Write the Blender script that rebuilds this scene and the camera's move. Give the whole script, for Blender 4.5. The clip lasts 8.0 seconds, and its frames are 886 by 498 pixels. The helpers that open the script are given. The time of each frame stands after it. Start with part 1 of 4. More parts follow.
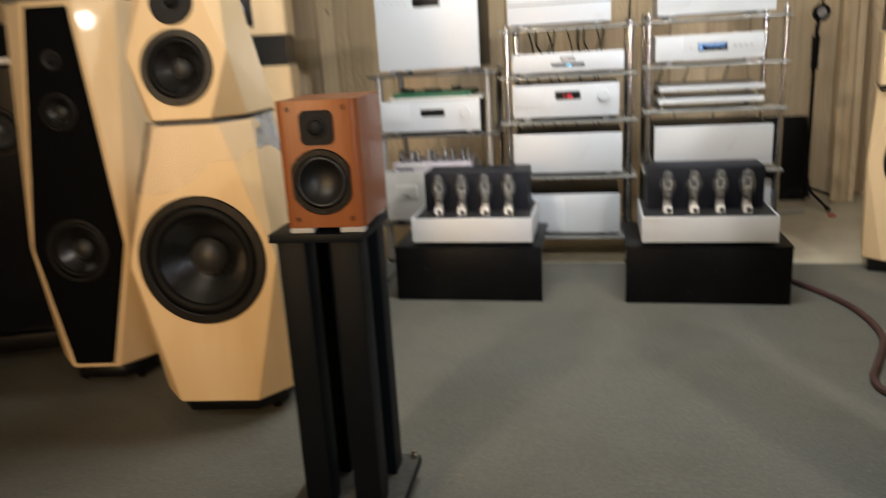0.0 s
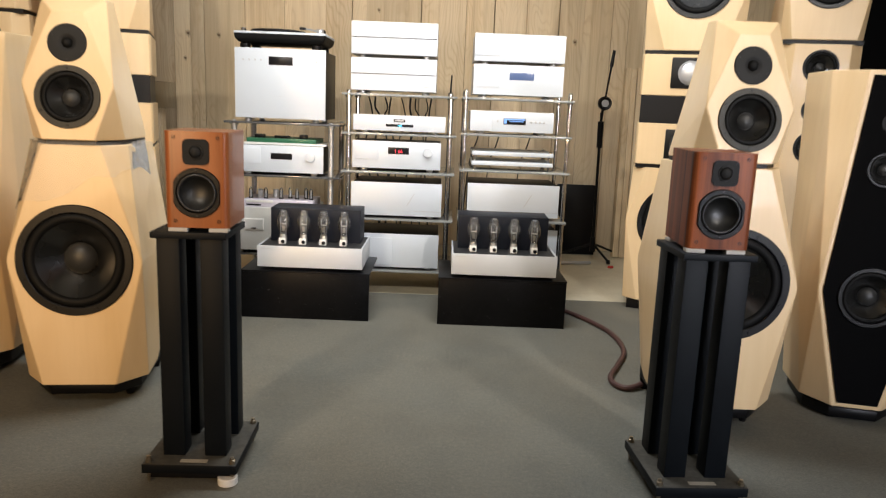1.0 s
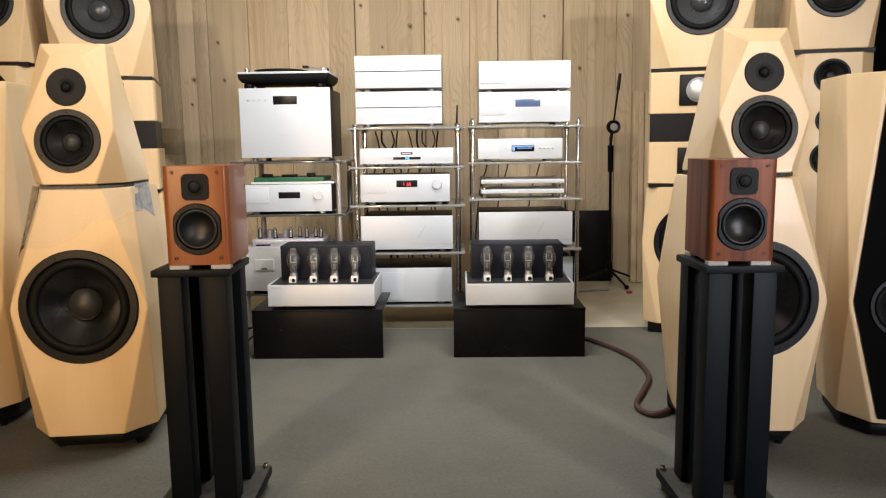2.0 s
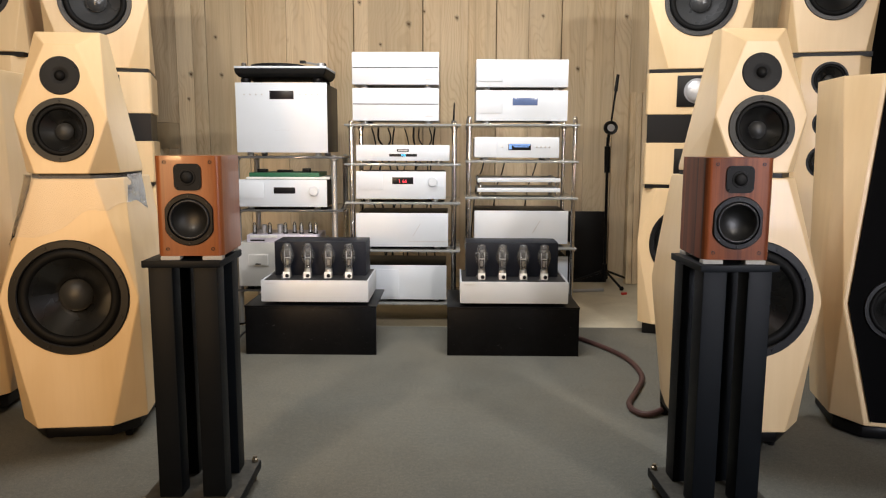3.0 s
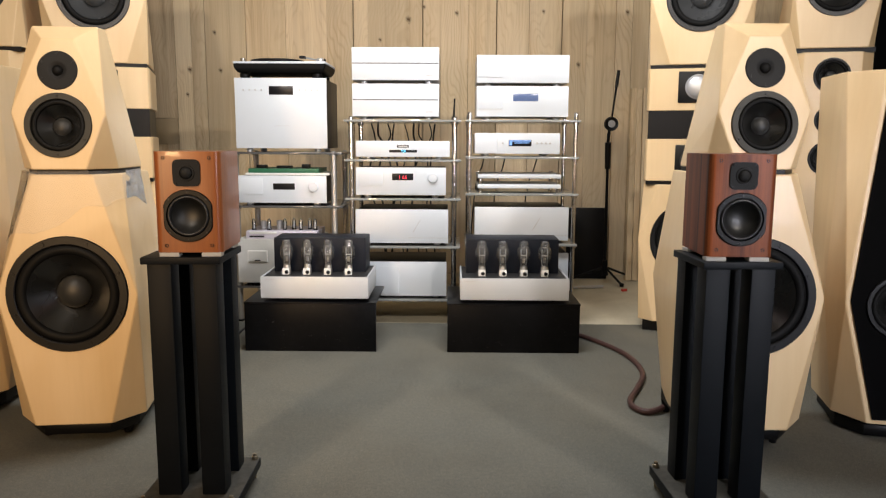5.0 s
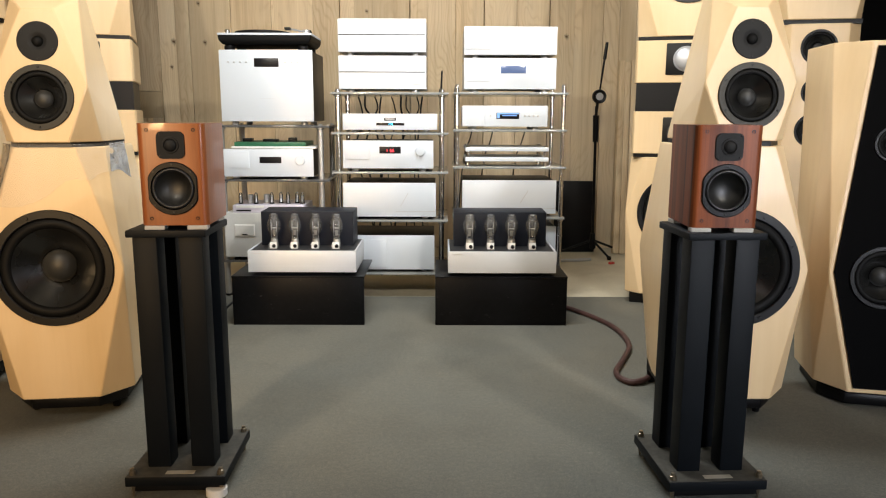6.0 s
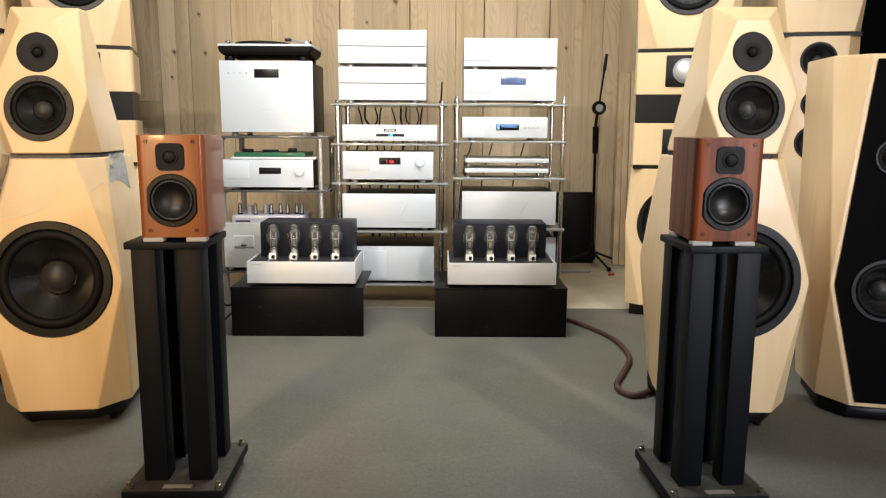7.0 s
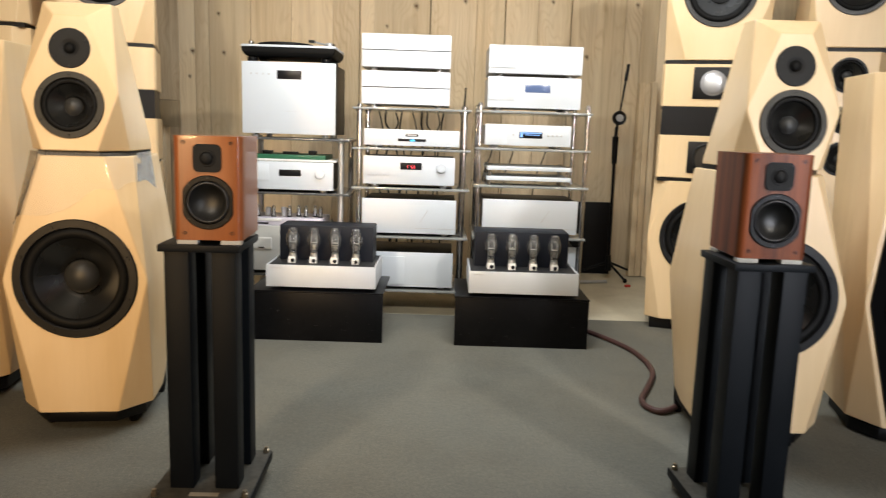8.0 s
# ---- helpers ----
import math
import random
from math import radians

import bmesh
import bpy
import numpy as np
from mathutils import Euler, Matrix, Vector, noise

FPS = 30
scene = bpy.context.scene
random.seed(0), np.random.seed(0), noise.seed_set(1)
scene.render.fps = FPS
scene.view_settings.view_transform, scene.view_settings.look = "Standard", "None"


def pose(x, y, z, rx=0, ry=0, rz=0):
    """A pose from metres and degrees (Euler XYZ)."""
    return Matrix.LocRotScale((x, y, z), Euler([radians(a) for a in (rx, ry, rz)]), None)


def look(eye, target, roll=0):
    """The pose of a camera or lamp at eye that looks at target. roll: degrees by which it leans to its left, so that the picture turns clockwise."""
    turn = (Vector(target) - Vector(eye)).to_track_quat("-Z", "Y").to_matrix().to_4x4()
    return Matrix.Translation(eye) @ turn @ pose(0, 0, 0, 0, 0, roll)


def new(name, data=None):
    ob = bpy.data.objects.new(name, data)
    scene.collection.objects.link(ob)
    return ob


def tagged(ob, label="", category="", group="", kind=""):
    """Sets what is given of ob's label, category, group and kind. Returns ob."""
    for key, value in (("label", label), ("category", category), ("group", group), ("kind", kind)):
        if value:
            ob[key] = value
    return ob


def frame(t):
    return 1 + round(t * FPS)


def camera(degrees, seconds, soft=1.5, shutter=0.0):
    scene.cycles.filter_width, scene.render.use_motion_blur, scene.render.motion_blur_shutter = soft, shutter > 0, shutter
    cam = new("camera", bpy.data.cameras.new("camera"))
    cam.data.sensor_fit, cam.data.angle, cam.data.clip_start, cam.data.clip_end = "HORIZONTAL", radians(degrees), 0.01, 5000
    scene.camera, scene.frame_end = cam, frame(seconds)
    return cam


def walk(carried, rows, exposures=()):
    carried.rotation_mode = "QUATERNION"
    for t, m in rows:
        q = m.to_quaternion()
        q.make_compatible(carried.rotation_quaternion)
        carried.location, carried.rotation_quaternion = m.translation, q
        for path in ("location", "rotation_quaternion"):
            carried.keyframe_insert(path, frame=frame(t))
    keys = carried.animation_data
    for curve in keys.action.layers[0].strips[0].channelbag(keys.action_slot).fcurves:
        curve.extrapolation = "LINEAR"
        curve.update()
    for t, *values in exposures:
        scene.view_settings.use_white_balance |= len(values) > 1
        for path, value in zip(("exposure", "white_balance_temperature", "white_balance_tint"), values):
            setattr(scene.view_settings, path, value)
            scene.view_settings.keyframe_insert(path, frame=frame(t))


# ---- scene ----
cam = camera(62.05, 8.0, soft=1.15, shutter=0.8)
PATH = [
    (0, (0.362, 0.109, 1.058), (-0.057, 1.992, 0.531), -3.39),
    (0.2, (0.378, 0.025, 1.011), (-0.087, 1.927, 0.602), -3.53),
    (0.4, (0.396, -0.100, 1.037), (0.148, 1.854, 0.687), -0.94),
    (0.5, (0.452, -0.215, 1.044), (0.258, 1.750, 0.726), -1.31),
    (0.6, (0.447, -0.266, 1.037), (0.315, 1.705, 0.722), -1.85),
    (0.8, (0.484, -0.376, 1.040), (0.431, 1.591, 0.684), 0.13),
    (1, (0.469, -0.457, 1.064), (0.474, 1.506, 0.683), 2.28),
    (1.2, (0.467, -0.493, 1.083), (0.454, 1.479, 0.749), 1.29),
    (2.3, (0.489, -0.365, 1.005), (0.449, 1.614, 0.726), -0.78),
    (2.5, (0.486, -0.367, 1.005), (0.451, 1.612, 0.723), -0.18),
    (3, (0.491, -0.378, 1.001), (0.462, 1.603, 0.723), 0.19),
    (3.5, (0.489, -0.363, 1.000), (0.464, 1.618, 0.729), 0.45),
    (4, (0.482, -0.366, 1.004), (0.455, 1.616, 0.741), 0.68),
    (5.3, (0.490, -0.363, 0.996), (0.471, 1.612, 0.684), -0.03),
    (5.5, (0.495, -0.364, 0.993), (0.491, 1.608, 0.661), 0.06),
    (6, (0.491, -0.366, 0.994), (0.495, 1.602, 0.638), 0.18),
    (6.5, (0.486, -0.360, 0.997), (0.494, 1.608, 0.641), 0.24),
    (7, (0.489, -0.356, 1.000), (0.495, 1.617, 0.670), 0.33),
    (7.5, (0.467, -0.347, 1.006), (0.490, 1.627, 0.683), 0.76),
    (8, (0.395, -0.316, 1.004), (0.396, 1.659, 0.687), 1.81),
]
walk(cam, [(t, look(eye, target, roll)) for t, eye, target, roll in PATH],
     exposures=((0.0, -0.45, 6500, 11), (0.25, -0.30, 6500, 11), (0.5, -0.13, 6500, 12), (1.2, -0.11, 6500, 12), (2.5, -0.27, 6550, 14), (4.0, -0.25, 6550, 14), (5.5, -0.23, 6530, 13), (6.0, -0.05, 6500, 10), (6.5, -0.03, 6500, 10), (8.0, -0.05, 6500, 10)))

# ---------------------------------------------------------------- light
world = bpy.data.worlds.new("room_world")
scene.world = world
world.use_nodes = True
world.node_tree.nodes["Background"].inputs[0].default_value = (0.9, 0.95, 1.0, 1)
world.node_tree.nodes["Background"].inputs[1].default_value = 0.02


def area(name, eye, target, sx, sy, watts, colour, spread=180):
    data = bpy.data.lights.new(name, "AREA")
    data.shape, data.size, data.size_y, data.energy, data.color = "RECTANGLE", sx, sy, watts, colour
    data.spread = radians(spread)
    ob = new(name, data)
    ob.matrix_world = look(eye, target)
    return ob


def spot(name, eye, target, watts, colour, degrees, blend, radius):
    data = bpy.data.lights.new(name, "SPOT")
    data.energy, data.color, data.spot_size, data.spot_blend, data.shadow_soft_size = watts, colour, radians(degrees), blend, radius
    ob = new(name, data)
    ob.matrix_world = look(eye, target)
    return ob


NEUTRAL = (1.0, 0.93, 0.82)
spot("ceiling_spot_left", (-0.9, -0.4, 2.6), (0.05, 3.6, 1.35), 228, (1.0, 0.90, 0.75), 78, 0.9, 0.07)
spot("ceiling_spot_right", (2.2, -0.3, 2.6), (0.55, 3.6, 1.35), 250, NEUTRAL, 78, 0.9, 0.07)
# Unseen extra spot, added to fill in the back wall and shelves.
spot("fill_spot_middle", (0.30, -0.5, 2.62), (0.10, 4.9, 1.75), 160, NEUTRAL, 70, 0.9, 0.09)
# Added overhead fill, not a seen fixture: cool ambient for carpet and cabinet sides.
area("overhead_fill_rear", (0.45, 2.6, 2.66), (0.45, 2.6, 0), 1.6, 0.3, 60, (0.92, 0.97, 1.0))
# Unseen low fill, added to warm the left tower's front but hardly the carpet.
area("warm_low_fill", (-1.15, -1.5, 1.15), (-0.8, 1.95, 0.45), 0.35, 0.5, 8.8, (1.0, 0.65, 0.32), 60)
# Unseen cool light added for the right stand and tower; no window is built.
area("cool_side_fill", (2.7, -1.7, 1.2), (1.45, 1.95, 0.5), 1.0, 1.0, 16.5, (0.88, 0.91, 1.0), 70)


# ---------------------------------------------------------------- materials
def material(name, base, rough=0.5, metal=0.0, spec=0.5, coat=0.0):
    m = bpy.data.materials.new(name)
    m.use_nodes = True
    b = m.node_tree.nodes["Principled BSDF"]
    b.inputs["Base Color"].default_value = (*base, 1)
    b.inputs["Roughness"].default_value = rough
    b.inputs["Metallic"].default_value = metal
    b.inputs["Specular IOR Level"].default_value = spec
    b.inputs["Coat Weight"].default_value = coat
    return m, m.node_tree, b


def node(tree, kind, **values):
    n = tree.nodes.new(kind)
    for key, value in values.items():
        n.inputs[key].default_value = value
    return n


def coords(tree, scale, rotation=(0, 0, 0), shift=True):
    """Object coordinates, scaled, shifted by the object's random number."""
    tc = tree.nodes.new("ShaderNodeTexCoord")
    mp = tree.nodes.new("ShaderNodeMapping")
    mp.inputs["Scale"].default_value = scale
    mp.inputs["Rotation"].default_value = rotation
    tree.links.new(tc.outputs["Object"], mp.inputs["Vector"])
    if shift:
        info = tree.nodes.new("ShaderNodeObjectInfo")
        mul = tree.nodes.new("ShaderNodeMath")
        mul.operation = "MULTIPLY"
        mul.inputs[1].default_value = 37.0
        tree.links.new(info.outputs["Random"], mul.inputs[0])
        tree.links.new(mul.outputs[0], mp.inputs["Location"])
    return mp.outputs["Vector"]


def ramp(tree, source, stops):
    r = tree.nodes.new("ShaderNodeValToRGB")
    els = r.color_ramp.elements
    els[0].position, els[0].color = stops[0][0], (*stops[0][1], 1)
    els[1].position, els[1].color = stops[-1][0], (*stops[-1][1], 1)
    for p, c in stops[1:-1]:
        e = els.new(p)
        e.color = (*c, 1)
    tree.links.new(source, r.inputs["Fac"])
    return r.outputs["Color"]


def mix(tree, kind, fac, a, b):
    m = tree.nodes.new("ShaderNodeMix")
    m.data_type, m.blend_type = "RGBA", kind
    if isinstance(fac, (int, float)):
        m.inputs["Factor"].default_value = fac
    else:
        tree.links.new(fac, m.inputs["Factor"])
    tree.links.new(a, m.inputs["A"])
    tree.links.new(b, m.inputs["B"])
    return m.outputs["Result"]


def bump(tree, bsdf, height, strength, distance=0.002):
    b = tree.nodes.new("ShaderNodeBump")
    b.inputs["Strength"].default_value, b.inputs["Distance"].default_value = strength, distance
    tree.links.new(height, b.inputs["Height"])
    tree.links.new(b.outputs["Normal"], bsdf.inputs["Normal"])


def noise_tex(tree, vector, scale, detail=4.0, rough=0.55, distortion=0.0):
    n = node(tree, "ShaderNodeTexNoise", Scale=scale, Detail=detail, Roughness=rough, Distortion=distortion)
    tree.links.new(vector, n.inputs["Vector"])
    return n.outputs["Fac"]


def veneer(name, dark, light, grain=1.0, rough=0.38, coat=0.12, streak=0.35):
    """Veneered wood with vertical figure, soft cloudy variation and fine pores."""
    m, t, b = material(name, light, rough, coat=coat)
    fine = noise_tex(t, coords(t, (60 * grain, 60 * grain, 2.2)), 1.0, 6, 0.65)
    broad = noise_tex(t, coords(t, (9 * grain, 9 * grain, 0.9)), 1.0, 3, 0.5, 0.6)
    cloud = noise_tex(t, coords(t, (2.5, 2.5, 2.5)), 1.0, 2, 0.5)
    c1 = ramp(t, broad, [(0.32, dark), (0.68, light)])
    c2 = ramp(t, fine, [(0.35, tuple(v * 0.72 for v in dark)), (0.6, light)])
    c = mix(t, "MIX", streak, c1, c2)
    c3 = ramp(t, cloud, [(0.3, (0.93, 0.91, 0.88)), (0.7, (1, 1, 1))])
    c = mix(t, "MULTIPLY", 1.0, c, c3)
    t.links.new(c, b.inputs["Base Color"])
    bump(t, b, fine, 0.06, 0.001)
    return m


MAPLE = veneer("maple_veneer", (0.70, 0.50, 0.27), (0.77, 0.58, 0.345), 0.6, 0.36, 0.12, 0.09)
CHERRY = veneer("cherry_veneer", (0.21, 0.058, 0.014), (0.31, 0.092, 0.022), 1.4, 0.33, 0.25, 0.35)
ROSEWOOD = veneer("rosewood_veneer", (0.030, 0.007, 0.003), (0.29, 0.075, 0.020), 3.0, 0.42, 0.0, 0.25)
ROSEWOOD.node_tree.nodes["Principled BSDF"].inputs["Specular IOR Level"].default_value = 0.25


def plain(name, base, rough, metal=0.0, spec=0.5, grain=400.0, amount=0.12, coat=0.0, relief=0.05):
    """Painted, moulded or metal surface with faint mottling and a fine relief."""
    m, t, b = material(name, base, rough, metal, spec, coat)
    v = coords(t, (1, 1, 1))
    fine, soft = noise_tex(t, v, grain, 2), noise_tex(t, v, 6.0, 3)
    lo, hi = tuple(c * (1 - amount) for c in base), tuple(min(1, c * (1 + amount)) for c in base)
    t.links.new(mix(t, "MIX", 0.5, ramp(t, fine, [(0.3, lo), (0.7, hi)]), ramp(t, soft, [(0.3, lo), (0.7, hi)])), b.inputs["Base Color"])
    r = node(t, "ShaderNodeMapRange")
    r.inputs["To Min"].default_value, r.inputs["To Max"].default_value = rough * 0.8, min(1, rough * 1.2)
    t.links.new(soft, r.inputs["Value"])
    t.links.new(r.outputs["Result"], b.inputs["Roughness"])
    bump(t, b, fine, relief, 0.0005)
    return m


ALU = plain("silver_aluminium", (0.64, 0.685, 0.735), 0.42, 0.1, 0.5, 700, 0.03)
ALU_DARK = plain("grey_aluminium", (0.55, 0.55, 0.56), 0.4, 0.6, 0.5, 700, 0.05)
AMP_ALU = plain("brushed_grey_aluminium", (0.58, 0.60, 0.62), 0.4, 0.12, 0.5, 700, 0.05)
DECK = plain("dark_grey_deck", (0.022, 0.022, 0.023), 0.5, 0.0, 0.3, 500, 0.2)
NAVY = plain("navy_black_powder_coat", (0.006, 0.008, 0.014), 0.5, 0.0, 0.25, 900, 0.25, 0.0, 0.2)
LILAC = plain("pale_lilac_paint", (0.62, 0.58, 0.66), 0.4, 0.1)
GREY_CASE = plain("pale_grey_paint", (0.60, 0.60, 0.57), 0.5)
BLACK = plain("black_satin_paint", (0.0032, 0.0032, 0.0038), 0.42, 0.0, 0.25, 500, 0.25)
STAND_BLACK = plain("black_powder_coat", (0.0026, 0.0040, 0.0058), 0.5, 0.0, 0.17, 900, 0.3, 0.0, 0.25)
BAFFLE = plain("black_fabric_grille", (0.0025, 0.0025, 0.0028), 0.85, 0.0, 0.05, 900, 0.35, 0.0, 0.4)
GLOSS = plain("black_gloss_lacquer", (0.004, 0.004, 0.006), 0.2, 0.0, 0.3, 30, 0.1, 0.15, 0.0)
RUBBER = plain("black_rubber", (0.0035, 0.0035, 0.0035), 0.6, 0.0, 0.15)
CONE = plain("dark_paper_cone", (0.0045, 0.0045, 0.0042), 0.28, 0.0, 1.0, 300, 0.25, 0.0, 0.3)
CONE_SOFT = plain("matt_black_cone", (0.006, 0.006, 0.0055), 0.46, 0.0, 0.6, 300, 0.25, 0.0, 0.2)
CONE_GREY = plain("grey_pulp_cone", (0.05, 0.052, 0.054), 0.27, 0.1, 0.6, 300, 0.2, 0.0, 0.3)
RIM = plain("charcoal_driver_frame", (0.017, 0.017, 0.018), 0.42, 0.1, 0.5, 400, 0.2)
FRAME_GREY = plain("grey_cast_frame", (0.026, 0.024, 0.019), 0.5, 0.1, 0.3, 400, 0.2)
TWEETER_PLATE = plain("charcoal_tweeter_plate", (0.010, 0.010, 0.010), 0.6, 0.0, 0.2, 400, 0.2)
# Slightly paler than the dark cones.
CAP = plain("grey_black_dust_cap", (0.018, 0.018, 0.017), 0.45, 0.0, 0.4, 300, 0.25, 0.0, 0.3)
CHROME = plain("polished_steel", (0.62, 0.62, 0.63), 0.2, 1.0, 0.5, 200, 0.05)
STEEL = plain("dull_steel_tube", (0.50, 0.49, 0.47), 0.5, 0.9, 0.5, 200, 0.1)
WHITE = plain("white_plastic", (0.78, 0.77, 0.74), 0.45)
DISPLAY = plain("black_display_window", (0.006, 0.006, 0.008), 0.3, spec=0.3)
BLUE_DISPLAY = plain("dim_blue_display_window", (0.10, 0.15, 0.30), 0.2)
GREEN = plain("green_circuit_board", (0.02, 0.12, 0.06), 0.4)
CABLE = plain("brown_braided_cable", (0.075, 0.035, 0.03), 0.55, 0.0, 0.4, 900, 0.3, 0.0, 0.5)
BLACK_CABLE = plain("black_cable_sheath", (0.015, 0.015, 0.015), 0.5)
BRASS = plain("aged_brass_spike", (0.30, 0.25, 0.18), 0.35, 0.9)
PLASTER = plain("pale_plaster", (0.62, 0.58, 0.50), 0.9, 0.0, 0.2, 60, 0.06, 0.0, 0.2)
FELT = plain("grey_felt", (0.42, 0.40, 0.37), 0.9, 0.0, 0.2)
PAPER = plain("faded_paper_label", (0.35, 0.31, 0.24), 0.8)
CRATE = plain("scuffed_black_paint", (0.0035, 0.0035, 0.004), 0.36, 0.0, 0.14, 40, 0.5, 0.0, 0.15)
RED_PLASTIC = plain("red_plastic", (0.45, 0.04, 0.03), 0.45)
DUST = plain("dusty_black_steel", (0.075, 0.07, 0.058), 0.75, 0.0, 0.2, 60, 0.35, 0.0, 0.2)
SHELF = plain("grey_smoked_shelf", (0.30, 0.31, 0.30), 0.16, 0.1, 0.6, 30, 0.1, 0.3, 0.0)
DARK_SHELF = plain("dark_smoked_shelf", (0.10, 0.10, 0.10), 0.16, 0.1, 0.6, 30, 0.1, 0.3, 0.0)

kt = CRATE.node_tree
kb = kt.nodes["Principled BSDF"]
old = kb.inputs["Base Color"].links[0].from_socket
scuff = ramp(kt, noise_tex(kt, coords(kt, (34, 34, 60)), 1.0, 6, 0.7), [(0.64, (0, 0, 0)), (0.74, (0.4, 0.4, 0.4))])
pale = node(kt, "ShaderNodeRGB")
pale.outputs[0].default_value = (0.16, 0.16, 0.155, 1)
kt.links.new(mix(kt, "MIX", scuff, old, pale.outputs[0]), kb.inputs["Base Color"])


def glow(name, colour, strength):
    m, t, b = material(name, (0.01, 0.01, 0.01), 0.3)
    b.inputs["Emission Color"].default_value = (*colour, 1)
    b.inputs["Emission Strength"].default_value = strength
    return m


RED_GLOW = glow("red_led_digits", (1.0, 0.05, 0.08), 2.2)
CYAN_GLOW = glow("cyan_led_digits", (0.1, 0.65, 1.0), 3.0)
BLUE_GLOW = glow("blue_led_digits", (0.25, 0.5, 1.0), 1.4)



def clear(name, tint, ior, rough, painted_sheen=0.0):
    """Thin clear glass or film: see-through, with gloss that grows towards grazing angles. The last value mixes in pale
    diffuse colour, painted in place of reflected light.
    """
    m, t, b = material(name, tint, rough)
    out = t.nodes["Material Output"]
    see, shine, fres, blend = (t.nodes.new(k) for k in ("ShaderNodeBsdfTransparent", "ShaderNodeBsdfGlossy", "ShaderNodeFresnel", "ShaderNodeMixShader"))
    see.inputs["Color"].default_value = (*tint, 1)
    shine.inputs["Roughness"].default_value = rough
    fres.inputs["IOR"].default_value = ior
    t.links.new(fres.outputs[0], blend.inputs[0])
    haze, soft = t.nodes.new("ShaderNodeBsdfDiffuse"), t.nodes.new("ShaderNodeMixShader")
    haze.inputs["Color"].default_value, soft.inputs[0].default_value = (0.8, 0.8, 0.8, 1), painted_sheen
    t.links.new(see.outputs[0], soft.inputs[1])
    t.links.new(haze.outputs[0], soft.inputs[2])
    t.links.new(soft.outputs[0], blend.inputs[1])
    t.links.new(shine.outputs[0], blend.inputs[2])
    t.links.new(blend.outputs[0], out.inputs["Surface"])
    t.nodes.remove(b)
    return m


# Tubes and film get a little pale colour in place of bright reflections.
GLASS = clear("clear_glass", (0.97, 0.98, 0.98), 1.7, 0.06, 0.07)
FILM = clear("clear_plastic_film", (1.0, 1.0, 1.0), 1.12, 0.10, 0.10)
ft = FILM.node_tree
f_wrinkle = noise_tex(ft, coords(ft, (1, 1, 1.6), shift=False), 16.0, 5, 0.6, 1.2)
for n in [n for n in ft.nodes if n.type == "BSDF_GLOSSY"]:
    f_bump = node(ft, "ShaderNodeBump", Strength=0.9, Distance=0.012)
    ft.links.new(f_wrinkle, f_bump.inputs["Height"])
    ft.links.new(f_bump.outputs["Normal"], n.inputs["Normal"])
SMOKE = clear("smoky_acrylic", (0.88, 0.88, 0.86), 1.4, 0.10)


def board_material(name, dark, mid, light, figure):
    """Weathered softwood boards: long streaks, patches of cathedral figure, small knots, grey patina, a tint of its own for each board."""
    m, t, b = material(name, mid, 0.72, spec=0.25)
    streak = noise_tex(t, coords(t, (22.0, 22.0, 0.55)), 1.0, 5, 0.6, 0.5)
    fine = noise_tex(t, coords(t, (150, 150, 3.0)), 1.0, 5, 0.6)
    patch = noise_tex(t, coords(t, (2.2, 2.2, 0.7)), 1.0, 4, 0.6)
    warp = noise_tex(t, coords(t, (2.6, 2.6, 0.8)), 1.0, 3, 0.5, 0.3)
    add = t.nodes.new("ShaderNodeVectorMath")
    add.operation = "ADD"
    comb = t.nodes.new("ShaderNodeCombineXYZ")
    mul = t.nodes.new("ShaderNodeMath")
    mul.operation = "MULTIPLY"
    mul.inputs[1].default_value = 7.0
    t.links.new(warp, mul.inputs[0])
    t.links.new(mul.outputs[0], comb.inputs["X"])
    t.links.new(coords(t, (7.0, 7.0, 0.35)), add.inputs[0])
    t.links.new(comb.outputs[0], add.inputs[1])
    wave = node(t, "ShaderNodeTexWave", Scale=1.3, Distortion=1.5, Detail=2.0)
    t.links.new(add.outputs[0], wave.inputs["Vector"])
    base = ramp(t, streak, [(0.26, dark), (0.46, mid), (0.72, light)])
    rings = ramp(t, wave.outputs["Fac"], [(0.0, (1, 1, 1)), (0.7, (0.97, 0.95, 0.92)), (1.0, (0.80, 0.74, 0.66))])
    lie = noise_tex(t, coords(t, (1.6, 1.6, 0.9)), 1.0, 2)
    c = mix(t, "MULTIPLY", ramp(t, lie, [(0.45, (0.06, 0.06, 0.06)), (0.62, (figure, figure, figure))]), base, rings)
    pores = ramp(t, fine, [(0.33, tuple(v * 0.55 for v in mid)), (0.58, (1, 1, 1))])
    c = mix(t, "MULTIPLY", 0.10, c, pores)
    c = mix(t, "MIX", ramp(t, patch, [(0.45, (0, 0, 0)), (0.75, (0.6, 0.6, 0.6))]), c, ramp(t, fine, [(0.2, (0.56, 0.49, 0.36)), (0.8, (0.72, 0.64, 0.49))]))
    info = t.nodes.new("ShaderNodeObjectInfo")
    tint = ramp(t, info.outputs["Random"], [(0.0, (0.80, 0.77, 0.71)), (0.35, (1.03, 1.0, 0.96)), (0.6, (0.90, 0.86, 0.79)), (0.8, (1.08, 1.05, 1.0)), (1.0, (0.95, 0.90, 0.82))])
    c = mix(t, "MULTIPLY", 1.0, c, tint)
    t.links.new(c, b.inputs["Base Color"])
    bump(t, b, fine, 0.35, 0.002)
    return m


BOARD = board_material("weathered_pine_board", (0.57, 0.45, 0.30), (0.74, 0.615, 0.43), (0.82, 0.705, 0.52), 0.75)
